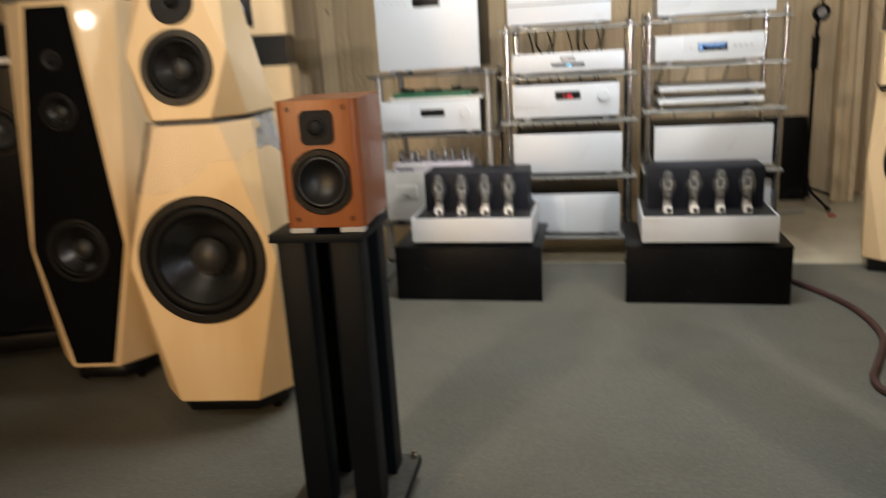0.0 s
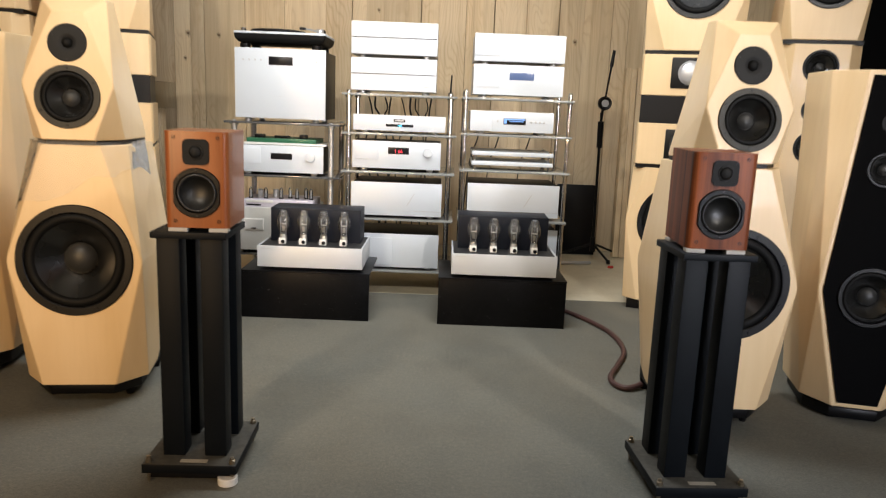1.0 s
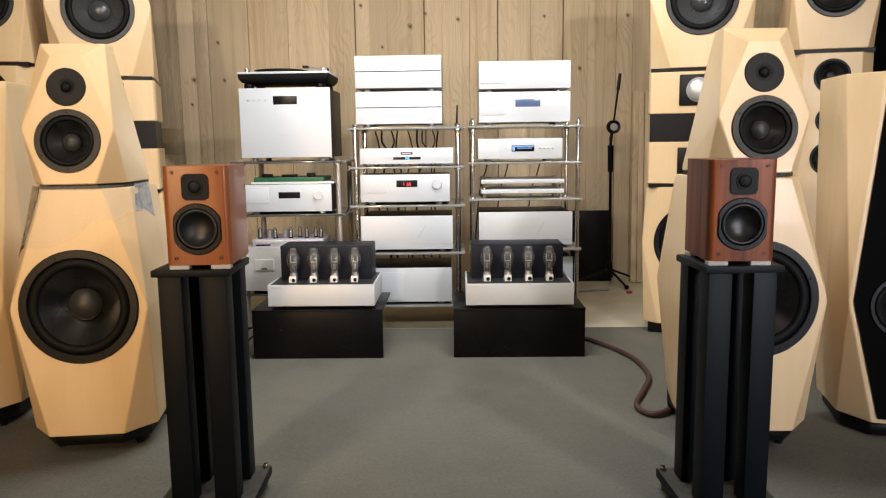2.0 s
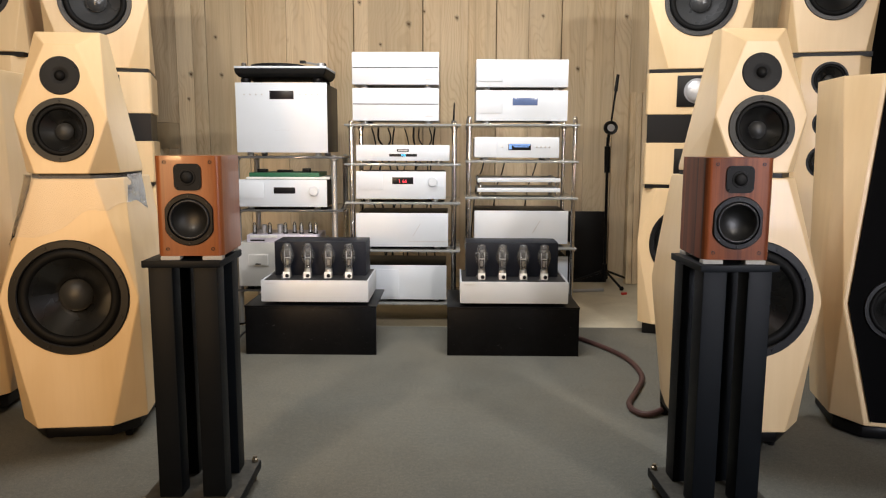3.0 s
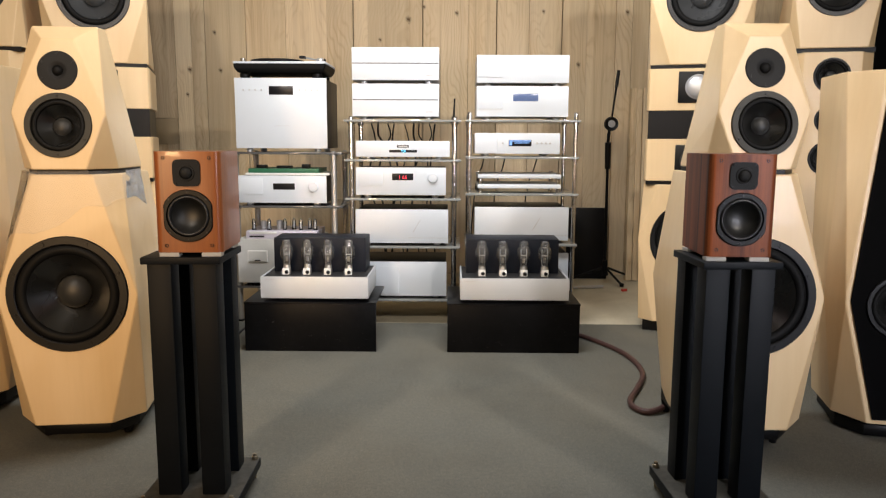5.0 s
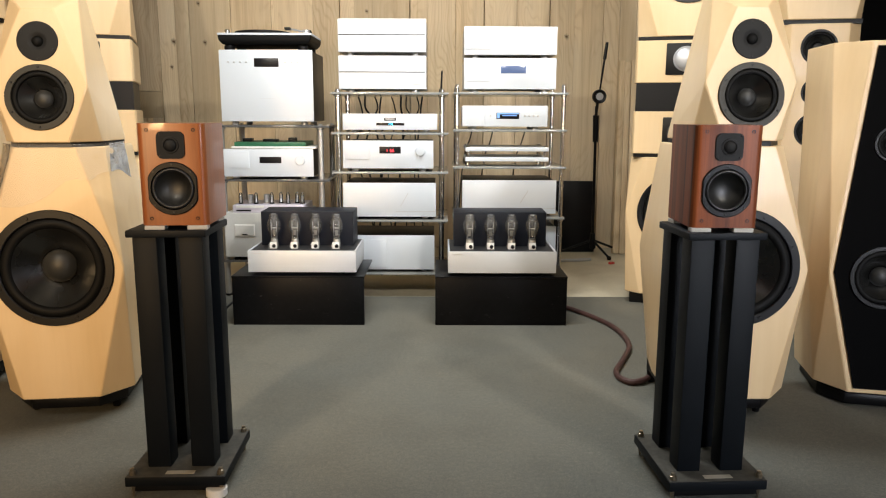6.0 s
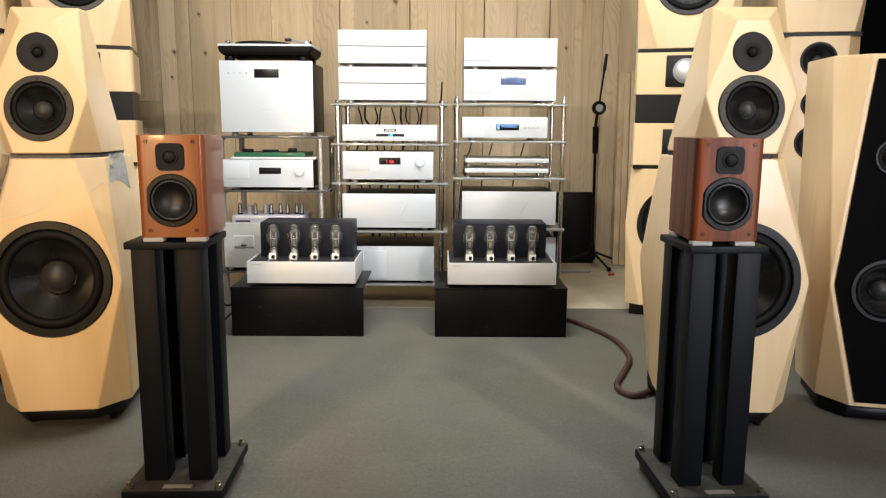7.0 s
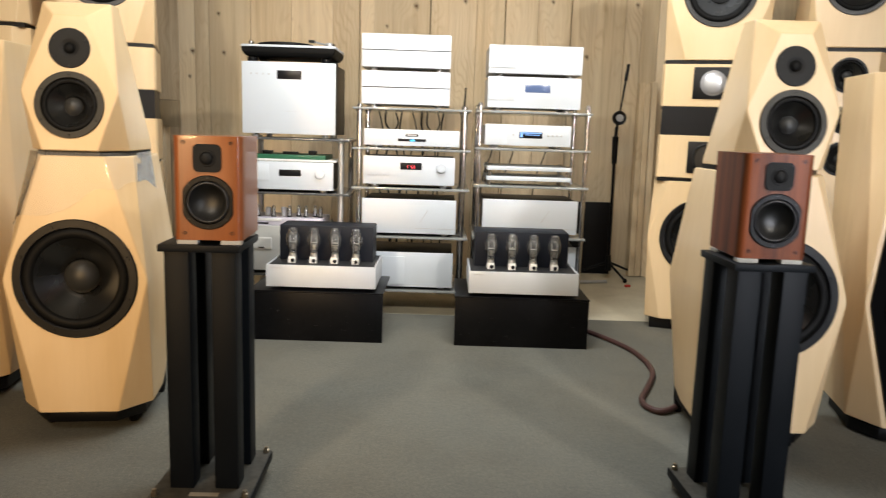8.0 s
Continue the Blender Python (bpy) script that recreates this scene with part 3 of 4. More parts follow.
def stacked_tower(m):
    """A tall three-box speaker: woofers in the top and bottom boxes, square tweeter and black band between."""
    t = thing("tall_speaker", m, "tall stacked maple speaker with woofers above and below", "speaker", "tall stacked towers")
    part("upper_cabinet", hull([(0.10, 0, 2.10), (0.25, 0, 1.74), (0.14, 0, 1.39), (0.16, 0.08, 2.12), (0.24, 0.07, 1.39), (0.16, 0.3, 2.12), (0.24, 0.45, 1.39)], [(0, 1.72, 0.163)]), MAPLE, t)
    part("gap_plate", box(-0.235, 0.235, 0.012, 0.44, 1.37, 1.391), BLACK, t, "black spacer")
    part("middle_cabinet", hull([(0.235, 0, 1.371), (0.235, 0, 1.162), (0.245, 0.02, 1.371), (0.245, 0.02, 1.162), (0.245, 0.45, 1.371), (0.245, 0.45, 1.162)]), MAPLE, t)
    part("band", box(-0.235, 0.235, 0.004, 0.44, 1.018, 1.163), BLACK, t, "glossy black band")
    part("middle_cabinet", hull([(0.235, 0, 1.019), (0.235, 0, 0.805), (0.245, 0.02, 1.019), (0.245, 0.02, 0.805), (0.245, 0.45, 1.019), (0.245, 0.45, 0.805)]), MAPLE, t)
    part("gap_plate", box(-0.235, 0.235, 0.012, 0.44, 0.785, 0.806), BLACK, t, "black spacer")
    part("lower_cabinet", hull([(0.17, 0, 0.786), (0.26, 0, 0.50), (0.17, 0, 0.06), (0.245, 0.06, 0.786), (0.245, 0.05, 0.06), (0.245, 0.46, 0.786), (0.245, 0.46, 0.06)], [(0, 0.50, 0.19)]), MAPLE, t)
    part("plinth", box(-0.22, 0.22, 0.04, 0.43, 0.0, 0.061, 0.003), BLACK, t, "recessed black base")
    sq = part("tweeter", box(-0.095, 0.095, -0.008, 0.01, 1.20, 1.356, 0.006), BLACK, t, "square black tweeter plate")
    part("dome", lathe([(0.062, 0.0), (0.062, 0.012), (0.058, 0.016)] + [(0.056 * math.cos(a), 0.014 + 0.02 * math.sin(a)) for a in (math.pi / 2 * k / 6 for k in range(6))] + [(0, 0.034)], 32, Matrix.Translation((0, 0, 1.278)) @ FACE), ALU_DARK, sq)
    sq2 = part("midrange", box(-0.095, 0.095, -0.008, 0.01, 0.83, 0.99, 0.006), BLACK, t, "square black midrange plate")
    part("cone", lathe([(0.072, 0.008), (0.066, 0.014), (0.06, 0.009), (0.02, 0.0085), (0, 0.012)], 32, Matrix.Translation((0, 0, 0.91)) @ FACE), CONE, sq2)
    driver(t, "woofer", 0, 1.72, 0.173, None, CONE_GREY, screws=0, rim=RIM, cap=0.3, label="grey cone woofer in the top box")
    driver(t, "woofer", 0, 0.50, 0.20, None, CONE, screws=0, rim=BLACK, cap=0.3, label="black cone woofer in the bottom box")
    return t


stacked_tower(pose(1.712, 3.43, 0, 0, 0, -16))
stacked_tower(pose(-1.318, 3.43, 0, 0, 0, 18))


def column_tower(m):
    """A tall two-box speaker: large cone in the head, three smaller drivers in the column below."""
    t = thing("tall_speaker", m, "tall maple column speaker with three small drivers", "speaker", "column towers")
    part("upper_cabinet", hull([(0.08, 0, 2.1), (0.20, 0, 1.76), (0.15, 0, 1.455), (0.14, 0.08, 2.12), (0.195, 0.07, 1.455), (0.14, 0.28, 2.12), (0.20, 0.40, 1.455)], [(0, 1.75, 0.137)]), MAPLE, t)
    part("gap_plate", box(-0.185, 0.185, 0.012, 0.39, 1.434, 1.456), BLACK, t, "black spacer")
    part("column_cabinet", hull([(0.13, 0, 1.436), (0.15, 0, 0.06), (0.195, 0.06, 1.436), (0.21, 0.07, 0.06), (0.20, 0.40, 1.436), (0.21, 0.42, 0.06)], [(0, 1.325, 0.078), (0, 1.114, 0.06), (0, 0.928, 0.076)]), MAPLE, t)
    part("plinth", box(-0.19, 0.19, 0.04, 0.39, 0.0, 0.061, 0.003), BLACK, t, "recessed black base")
    driver(t, "woofer", 0, 1.75, 0.148, None, CONE, screws=0, rim=RIM, label="dark cone in the head")
    for z, r in ((1.325, 0.084), (1.114, 0.066), (0.928, 0.082)):
        driver(t, "midrange", 0, z, r, None, CONE, screws=0, rim=BLACK)
    return t


column_tower(pose(2.31, 3.3, 0, 0, 0, -12))
column_tower(pose(-1.83, 3.3, 0, 0, 0, 12))

# black lacquered cabinet at the far side
dark = thing("lacquered_speaker", pose(-1.86, 2.34, 0, 0, 0, 20), "glossy black lacquered floor speaker on a low stand", "speaker")
part("main_cabinet", hull([(0.26, 0, 1.08), (0.30, 0, 0.10), (0.28, 0.04, 1.09), (0.32, 0.05, 0.10), (0.26, 0.45, 1.09), (0.32, 0.5, 0.10)], [(0.12, 0.86, 0.075)]), GLOSS, dark)
part("top_board", box(-0.27, 0.27, -0.01, 0.46, 1.09, 1.112, 0.004), WHITE, dark, "thin white top board")
part("plinth", box(-0.34, 0.34, -0.04, 0.5, 0.03, 0.10, 0.01), BLACK, dark, "low black stand")
for x, y in ((-0.3, 0.0), (0.3, 0.0), (-0.3, 0.44), (0.3, 0.44)):
    part("foot", rod((x, y, 0), (x, y, 0.032), 0.022, 0.018), BLACK, dark)
driver(dark, "midrange", 0.12, 0.86, 0.085, None, CONE_GREY, screws=0, rim=BLACK, label="grey midrange cone")

back_case = thing("black_case", pose(-2.20, 3.15, 0, 0, 0, 10), "tall plain black equipment case", "case")
part("body", box(-0.20, 0.20, 0, 0.5, 0.02, 1.28, 0.01), BLACK, back_case)
for x, y in ((-0.15, 0.06), (0.15, 0.06), (-0.15, 0.44), (0.15, 0.44)):
    part("foot", rod((x, y, 0), (x, y, 0.022), 0.02), BLACK, back_case)
pale_case = thing("wooden_case", pose(-2.78, 3.05, 0, 0, 0, 12), "tall pale maple cabinet standing beside a black case", "cabinet")
part("main_cabinet", hull([(0.27, 0, 1.9), (0.29, 0, 0.05), (0.27, 0.4, 1.9), (0.29, 0.45, 0.05)]), MAPLE, pale_case)
part("plinth", box(-0.25, 0.25, 0.03, 0.4, 0.0, 0.051), BLACK, pale_case)
black_tall = thing("black_speaker", pose(2.86, 3.55, 0, 0, 0, -12), "tall plain black floor speaker", "speaker")
part("main_cabinet", hull([(0.22, 0, 2.0), (0.26, 0, 0.04), (0.22, 0.45, 2.0), (0.26, 0.5, 0.04)]), BAFFLE, black_tall)
part("plinth", box(-0.24, 0.24, 0.03, 0.45, 0.0, 0.041), BLACK, black_tall)


# ---------------------------------------------------------------- stand-mount speakers and their stands
def monitor(m, wood, label):
    t = thing("bookshelf_speaker", m, label, "speaker", "speakers on stands")
    w, h, d = 0.0835, 0.256, 0.205
    bm = bmesh.new()
    ring = []
    rr = 0.016
    outline = [(-w, d), (-w, rr)] + [(-w + rr - rr * math.cos(a), rr - rr * math.sin(a)) for a in (math.pi / 2 * k / 5 for k in range(1, 6))]
    outline += [(-x, y) for x, y in reversed(outline)]
    lo = [bm.verts.new((x, y, 0)) for x, y in outline]
    hi = [bm.verts.new((x, y, h)) for x, y in outline]
    n = len(outline)
    for k in range(n):
        j = (k + 1) % n
        if not (outline[k][1] < 1e-6 and outline[j][1] < 1e-6):
            bm.faces.new((lo[k], lo[j], hi[j], hi[k]))
    bm.faces.new(lo[::-1])
    bm.faces.new(hi)
    # front with the driver's hole
    fl = [k for k in range(n) if outline[k][1] < 1e-6]
    a, b = fl[0], fl[-1]
    rim = [bm.edges.get((lo[a], lo[b])), bm.edges.get((hi[a], hi[b])), bm.edges.get((lo[a], hi[a])), bm.edges.get((lo[b], hi[b]))]
    for x, z, rad in ((0, 0.094, 0.054), (0, 0.2025, 0.026)):
        vs = [bm.verts.new((x + rad * math.cos(2 * math.pi * k / 40), 0, z + rad * math.sin(2 * math.pi * k / 40))) for k in range(40)]
        rim += [bm.edges.new((vs[k], vs[(k + 1) % 40])) for k in range(40)]
    bmesh.ops.triangle_fill(bm, edges=rim, use_beauty=True, use_dissolve=False, normal=(0, -1, 0))
    bmesh.ops.recalc_face_normals(bm, faces=bm.faces[:])
    part("cabinet", bm, wood, t)
    # woofer with flattened sides
    place = Matrix.Translation((0, 0, 0.094)) @ FACE
    r, flat = 0.067, 0.0605
    bm = bmesh.new()
    seg = 48
    angles = [2 * math.pi * k / seg for k in range(seg)]

    def edge(q):
        return [(max(-flat * q / r, min(flat * q / r, q * math.cos(g))), q * math.sin(g)) for g in angles]

    rings = [[bm.verts.new((x, y, z)) for x, y in pts] for pts, z in ((edge(r), -0.002), (edge(r), 0.003), (edge(r * 0.97), 0.005), ([(0.0545 * math.cos(g), 0.0545 * math.sin(g)) for g in angles], 0.005), ([(0.0525 * math.cos(g), 0.0525 * math.sin(g)) for g in angles], -0.01))]
    for p, q in zip(rings, rings[1:]):
        for k in range(seg):
            bm.faces.new((p[k], p[(k + 1) % seg], q[(k + 1) % seg], q[k]))
    bmesh.ops.recalc_face_normals(bm, faces=bm.faces[:])
    bm.transform(place)
    wf = part("woofer", bm, BLACK, t, "black woofer with flattened sides")
    part("surround", lathe([(0.053, 0.0)] + [(0.053 - 0.010 * k / 8, 0.001 + 0.005 * math.sin(math.pi * k / 8)) for k in range(1, 8)] + [(0.043, -0.003)], 40, place), RIM, wf)
    part("cone", lathe([(0.0435, -0.003), (0.040, -0.008), (0.034, -0.015), (0.027, -0.021), (0.020, -0.0245), (0.012, -0.0265), (0.006, -0.0272), (0, -0.0275)], 40, place), CONE_SOFT, wf)
    for x, z in ((-0.046, 0.042), (0.046, 0.042), (-0.046, -0.042), (0.046, -0.042), (0.0, 0.0605), (0.0, -0.0605)):
        part("screw", screw_mesh(place, x, z, 0.005, 0.0028), RIM, wf)
    # tweeter on a cushioned square plate
    bm = box(-0.034, 0.034, -0.004, 0.002, 0.1685, 0.2365)
    bmesh.ops.bevel(bm, geom=[e for e in bm.edges if abs(e.verts[0].co.y - e.verts[1].co.y) > 0.004], offset=0.014, segments=4, profile=0.5, affect="EDGES")
    tp = part("tweeter", bm, TWEETER_PLATE, t, "square charcoal tweeter plate with rounded corners")
    for x in (-0.0265, 0.0265):
        for z in (0.176, 0.229):
            part("screw", rod((x, -0.0035, z), (x, -0.006, z), 0.0026, 0.002, 8), BLACK, tp)
    part("ring", lathe([(0.021, 0.0035), (0.020, 0.0065), (0.0165, 0.0068), (0.0155, 0.004)], 32, Matrix.Translation((0, 0, 0.2025)) @ FACE), TWEETER_PLATE, tp)
    part("dome", lathe([(0.0155 * math.cos(g), 0.004 + 0.009 * math.sin(g)) for g in (math.pi / 2 * k / 6 for k in range(6))] + [(0, 0.013)], 24, Matrix.Translation((0, 0, 0.2025)) @ FACE), TWEETER_PLATE, tp)
    for x in (-0.057, 0.057):
        for z in (0.018, 0.240):
            part("grille_socket", lathe([(0.0045, -0.001), (0.0045, 0.002), (0.003, 0.002), (0.003, -0.002), (0, -0.002)], 12, Matrix.Translation((x, 0, z)) @ FACE), BLACK, t)
    return t


monitor(pose(-0.186, 1.490, 0.7175, 0, 0, 4), CHERRY, "small cherry-veneered bookshelf speaker on a black stand")
monitor(pose(1.203, 1.472, 0.7175, 0, 0, -1.5), ROSEWOOD, "small dark rosewood bookshelf speaker on a black stand")


def stand(m, label):
    """Speaker stand: base plate with spikes, four square pillars, top plate."""
    t = thing("speaker_stand", m, label, "stand", "speaker stands")
    part("base_plate", box(-0.130, 0.130, -0.163, 0.135, 0.034, 0.060, 0.003), STAND_BLACK, t)
    part("dusty_top", box(-0.1275, 0.1275, -0.1605, 0.1325, 0.0595, 0.0605), DUST, t, "dust-covered top of the base plate")
    part("lower_plate", box(-0.118, 0.118, -0.148, 0.120, 0.014, 0.035, 0.002), BLACK, t)
    part("top_plate", box(-0.101, 0.101, -0.116, 0.104, 0.688, 0.7065, 0.003), STAND_BLACK, t)
    for x, y, w in ((-0.058, -0.073, 0.031), (0.058, -0.073, 0.031), (-0.058, 0.070, 0.031), (0.058, 0.070, 0.031)):
        part("pillar", box(x - w, x + w, y - 0.031, y + 0.031, 0.0595, 0.6885, 0.004), STAND_BLACK, t)
    for x in (-0.115, 0.115):
        for y in (-0.145, 0.120):
            s = part("spike", rod((x, y, 0.001), (x, y, 0.040), 0.003, 0.008, 10), BRASS, t)
            part("spike_nut", lathe([(0.0, 0.059), (0.009, 0.059), (0.009, 0.070), (0.006, 0.072), (0.006, 0.078), (0, 0.079)], 10, Matrix.Translation((x, y, 0))), BRASS, s)
    part("label_strip", box(-0.03, 0.045, -0.146, -0.128, 0.0604, 0.0616), PAPER, t, "faded paper label strip")
    return t


stand(pose(-0.212, 1.590, 0, 0, 0, 2), "black four-pillar speaker stand with spiked base plate")
stand(pose(1.205, 1.572, 0, 0, 0, 3), "black four-pillar speaker stand with spiked base plate")
for x, y, a in ((-0.238, 1.495, 4), (-0.132, 1.502, 4), (-0.250, 1.655, 4), (-0.145, 1.662, -8), (1.146, 1.480, -1.5), (1.252, 1.478, -1.5), (1.146, 1.640, 12), (1.252, 1.638, -1.5)):
    solid("felt_pad", box(-0.025, 0.025, -0.012, 0.02, 0, 0.0105, 0.002), FELT, pose(x, y, 0.7067, 0, 0, a), "small pale felt pad under a bookshelf speaker", "pad", "felt pads")
solid("leveling_block", lathe([(0, 0), (0.026, 0), (0.0275, 0.002), (0.0275, 0.0205), (0.025, 0.0225), (0, 0.0225)], 28), WHITE, pose(-0.105, 1.448, 0.0), "round white puck under the stand's corner", "block")


# ---------------------------------------------------------------- racks
def rack(m, w, d, shelves, post_r, shelf_mat, post_mat, label, over=0.035, rings=False, top=0.03):
    """An equipment rack: round posts at the corners, thin shelves. x from 0 to w, y from 0 to d."""
    t = thing("equipment_rack", m, label, "rack", "equipment racks")
    for z in shelves:
        part("shelf", box(-over, w + over, -0.03, d + 0.03, z - 0.006, z + 0.006, 0.003), shelf_mat, t)
    for x in (0.0, w):
        for y in (0.0, d):
            post = part("post", rod((x, y, 0.012), (x, y, shelves[-1] + top), post_r, seg=16), post_mat, t)
            part("foot", rod((x, y, 0.0), (x, y, 0.013), post_r * 1.1, post_r * 1.4, 12), BLACK, t)
            part("cap", lathe([(post_r * 0.9, 0), (post_r * 0.9, 0.006), (post_r * 0.5, 0.012), (0, 0.012)], 12, Matrix.Translation((x, y, shelves[-1] + top))), post_mat, post)
            for z in shelves:
                part("collar", lathe([(post_r, -0.016), (post_r * 1.5, -0.014), (post_r * 1.5, -0.007), (post_r, -0.006)], 14, Matrix.Translation((x, y, z))), post_mat, post)
                if rings and z > 0.3:
                    part("collar", lathe([(post_r, -0.004), (post_r * 1.25, -0.003), (post_r * 1.25, 0.004), (post_r, 0.005)], 14, Matrix.Translation((x, y, z - 0.1))), post_mat, post)
    return t


RACK_Y = 3.66
rack(pose(-0.70, RACK_Y, 0), 0.535, 0.42, (0.20, 0.645, 0.935), 0.016, DARK_SHELF, STEEL, "dark glass equipment rack with steel posts", 0.05, top=0.0)
rack(pose(-0.067, RACK_Y - 0.01, 0), 0.558, 0.42, (0.132, 0.427, 0.689, 0.899, 1.110), 0.0135, SHELF, CHROME, "grey glass equipment rack with polished posts", 0.035, top=0.012)
rack(pose(0.572, RACK_Y - 0.03, 0), 0.567, 0.42, (0.133, 0.446, 0.720, 0.917, 1.111), 0.0115, SHELF, CHROME, "glass equipment rack with ringed polished posts", 0.02, rings=True, top=0.035)


# ---------------------------------------------------------------- electronics
def unit(name, x0, x1, z0, z1, y, d, label, category, body=BLACK, foot=0.016, panel=ALU, side=0.006):
    """A hi-fi component: case, thick front panel with softened edges, four feet. Returns the thing and the front panel; local x from 0, z from the support."""
    t = thing(name, pose(x0, y, z0), label, category)
    w, h = x1 - x0, z1 - z0
    side = 0.001 if body is ALU_DARK else side
    part("case", box(side, w - side, 0.0105, d, foot, h - 0.004, 0.002), body, t)
    front = part("front_panel", box(0, w, 0, 0.012, foot, h, 0.0025), panel, t)
    for x in (0.06, w - 0.06):
        for q in (0.05, d - 0.05):
            part("foot", lathe([(0.0, 0.0), (0.015, 0.0), (0.018, 0.004), (0.018, foot * 0.8), (0.014, foot + 0.0005), (0, foot + 0.0005)], 14, Matrix.Translation((x, q, 0))), ALU_DARK, t)
    return t, front


def plate(front, x0, x1, z0, z1, proud, mat, name, label="", bevel=0.0015):
    return part(name, box(x0, x1, -proud, 0.0005, z0, z1, bevel), mat, front, label)


def knob(front, x, z, r, deep=0.016):
    return part("knob", lathe([(r, 0.0), (r, deep * 0.85), (r * 0.92, deep), (0, deep)], 28, Matrix.Translation((x, 0, z)) @ FACE), ALU, front, "round silver volume knob")


def button(front, x, z, r=0.004):
    return part("button", lathe([(r, 0.0), (r, 0.003), (r * 0.7, 0.004), (0, 0.004)], 12, Matrix.Translation((x, 0, z)) @ FACE), ALU_DARK, front)


def words(text, front, x, z, size, mat, name="display_text", align="CENTER"):
    data = bpy.data.curves.new(name, "FONT")
    data.body, data.size, data.align_x, data.extrude = text, size, align, 0.0003
    data.materials.append(mat)
    ob = new(name, data)
    ob.parent = front
    ob.matrix_local = Matrix.Translation((x, -0.0012, z)) @ FACE
    return ob


S1 = 0.006  # half a shelf's thickness
# left rack
t, f = unit("power_amplifier", -0.690, -0.196, 0.935 + S1, 1.334, RACK_Y - 0.01, 0.40, "large silver-fronted power amplifier with black case", "amplifier", foot=0.02)
w = 0.494
plate(f, 0.185, 0.315, 0.305, 0.350, 0.001, DISPLAY, "display", "small black display window", 0.0005)
for x in (0.048, 0.080, 0.112, 0.144, 0.350, 0.382, 0.414, 0.446):
    button(f, x, 0.330, 0.0045)
plate(f, 0.21, 0.29, 0.1395, 0.1405, 0.0006, ALU_DARK, "engraved_line", "", 0.0)

tt = thing("turntable", pose(-0.692, RACK_Y - 0.015, 1.3345), "grey and black turntable with silver top edge", "turntable")
part("plinth", hull([(0.247, 0, 0.075), (0.247, 0.33, 0.075), (0.243, 0, 0.05), (0.243, 0.33, 0.05), (0.225, 0.012, 0.028), (0.225, 0.32, 0.028)], bevel=0.004), RUBBER, tt).location = (0.247, 0, 0)
part("top_plate", box(0, 0.494, 0, 0.33, 0.0745, 0.086, 0.002), ALU, tt, "brushed silver top plate")
for x in (0.05, 0.44):
    for y in (0.05, 0.29):
        part("foot", lathe([(0, 0), (0.026, 0), (0.028, 0.006), (0.028, 0.022), (0.02, 0.03), (0, 0.03)], 20, Matrix.Translation((x, y, 0))), BLACK, tt)
part("platter", lathe([(0, 0.086), (0.150, 0.086), (0.152, 0.09), (0.152, 0.101), (0.148, 0.104), (0, 0.104)], 48, Matrix.Translation((0.205, 0.165, 0))), BLACK, tt)
part("spindle", rod((0.205, 0.165, 0.103), (0.205, 0.165, 0.113), 0.003), CHROME, tt)
part("start_knob", lathe([(0.014, 0.085), (0.014, 0.104), (0.010, 0.106), (0, 0.106)], 16, Matrix.Translation((0.045, 0.035, 0))), CHROME, tt)
arm = part("tonearm", rod((0.42, 0.27, 0.118), (0.36, 0.08, 0.116), 0.005), ALU_DARK, tt)
part("pivot", lathe([(0.032, 0.085), (0.032, 0.10), (0.02, 0.104), (0.02, 0.13), (0, 0.13)], 20, Matrix.Translation((0.42, 0.27, 0))), ALU_DARK, arm)
part("counterweight", rod((0.432, 0.305, 0.118), (0.424, 0.283, 0.118), 0.017), BLACK, arm)
part("headshell", box(0.345, 0.375, 0.045, 0.085, 0.107, 0.120, 0.002), BLACK, arm)

t, f = unit("preamplifier", -0.692, -0.202, 0.645 + S1, 0.815, RACK_Y - 0.03, 0.36, "silver preamplifier with black display and volume knob", "preamplifier")
plate(f, 0.012, 0.145, 0.062, 0.150, 0.004, ALU, "badge_plate", "raised square silver plate")
plate(f, 0.200, 0.318, 0.088, 0.122, 0.001, DISPLAY, "display", "small black display window", 0.0005)
knob(f, 0.420, 0.104, 0.026)
board = thing("circuit_board", pose(-0.65, RACK_Y + 0.0, 0.8155), "green circuit board in a white tray on the preamplifier", "board")
part("tray", box(0, 0.46, 0, 0.28, 0, 0.012, 0.003), WHITE, board)
part("board", box(0.015, 0.40, 0.01, 0.27, 0.012, 0.036, 0.001), GREEN, board)
for x, w2, h2 in ((0.05, 0.05, 0.018), (0.16, 0.08, 0.014), (0.30, 0.04, 0.022)):
    part("chip", box(x, x + w2, 0.05, 0.1, 0.0355, 0.036 + h2, 0.001), BLACK, board)

grey = thing("grey_amplifier", pose(-0.695, RACK_Y - 0.04, 0.20 + S1), "pale grey amplifier case with square window", "amplifier")
part("case", box(0, 0.44, 0.0, 0.36, 0.02, 0.262, 0.004), GREY_CASE, grey)
fr = part("window_frame", box(0.055, 0.165, -0.005, 0.001, 0.135, 0.200, 0.002), WHITE, grey, "white framed square window")
part("window_pane", box(0.060, 0.160, -0.0065, -0.004, 0.141, 0.194), GREY_CASE, fr)
part("lever", box(0.095, 0.125, -0.009, -0.006, 0.143, 0.149, 0.001), BLACK, fr)
for x in (0.05, 0.39):
    for y in (0.05, 0.31):
        part("foot", rod((x, y, 0), (x, y, 0.021), 0.018), BLACK, grey)
tp = thing("tube_preamplifier", pose(-0.652, RACK_Y - 0.02, 0.20 + S1 + 0.2625), "pale lilac tube preamplifier with small bare tubes", "preamplifier")
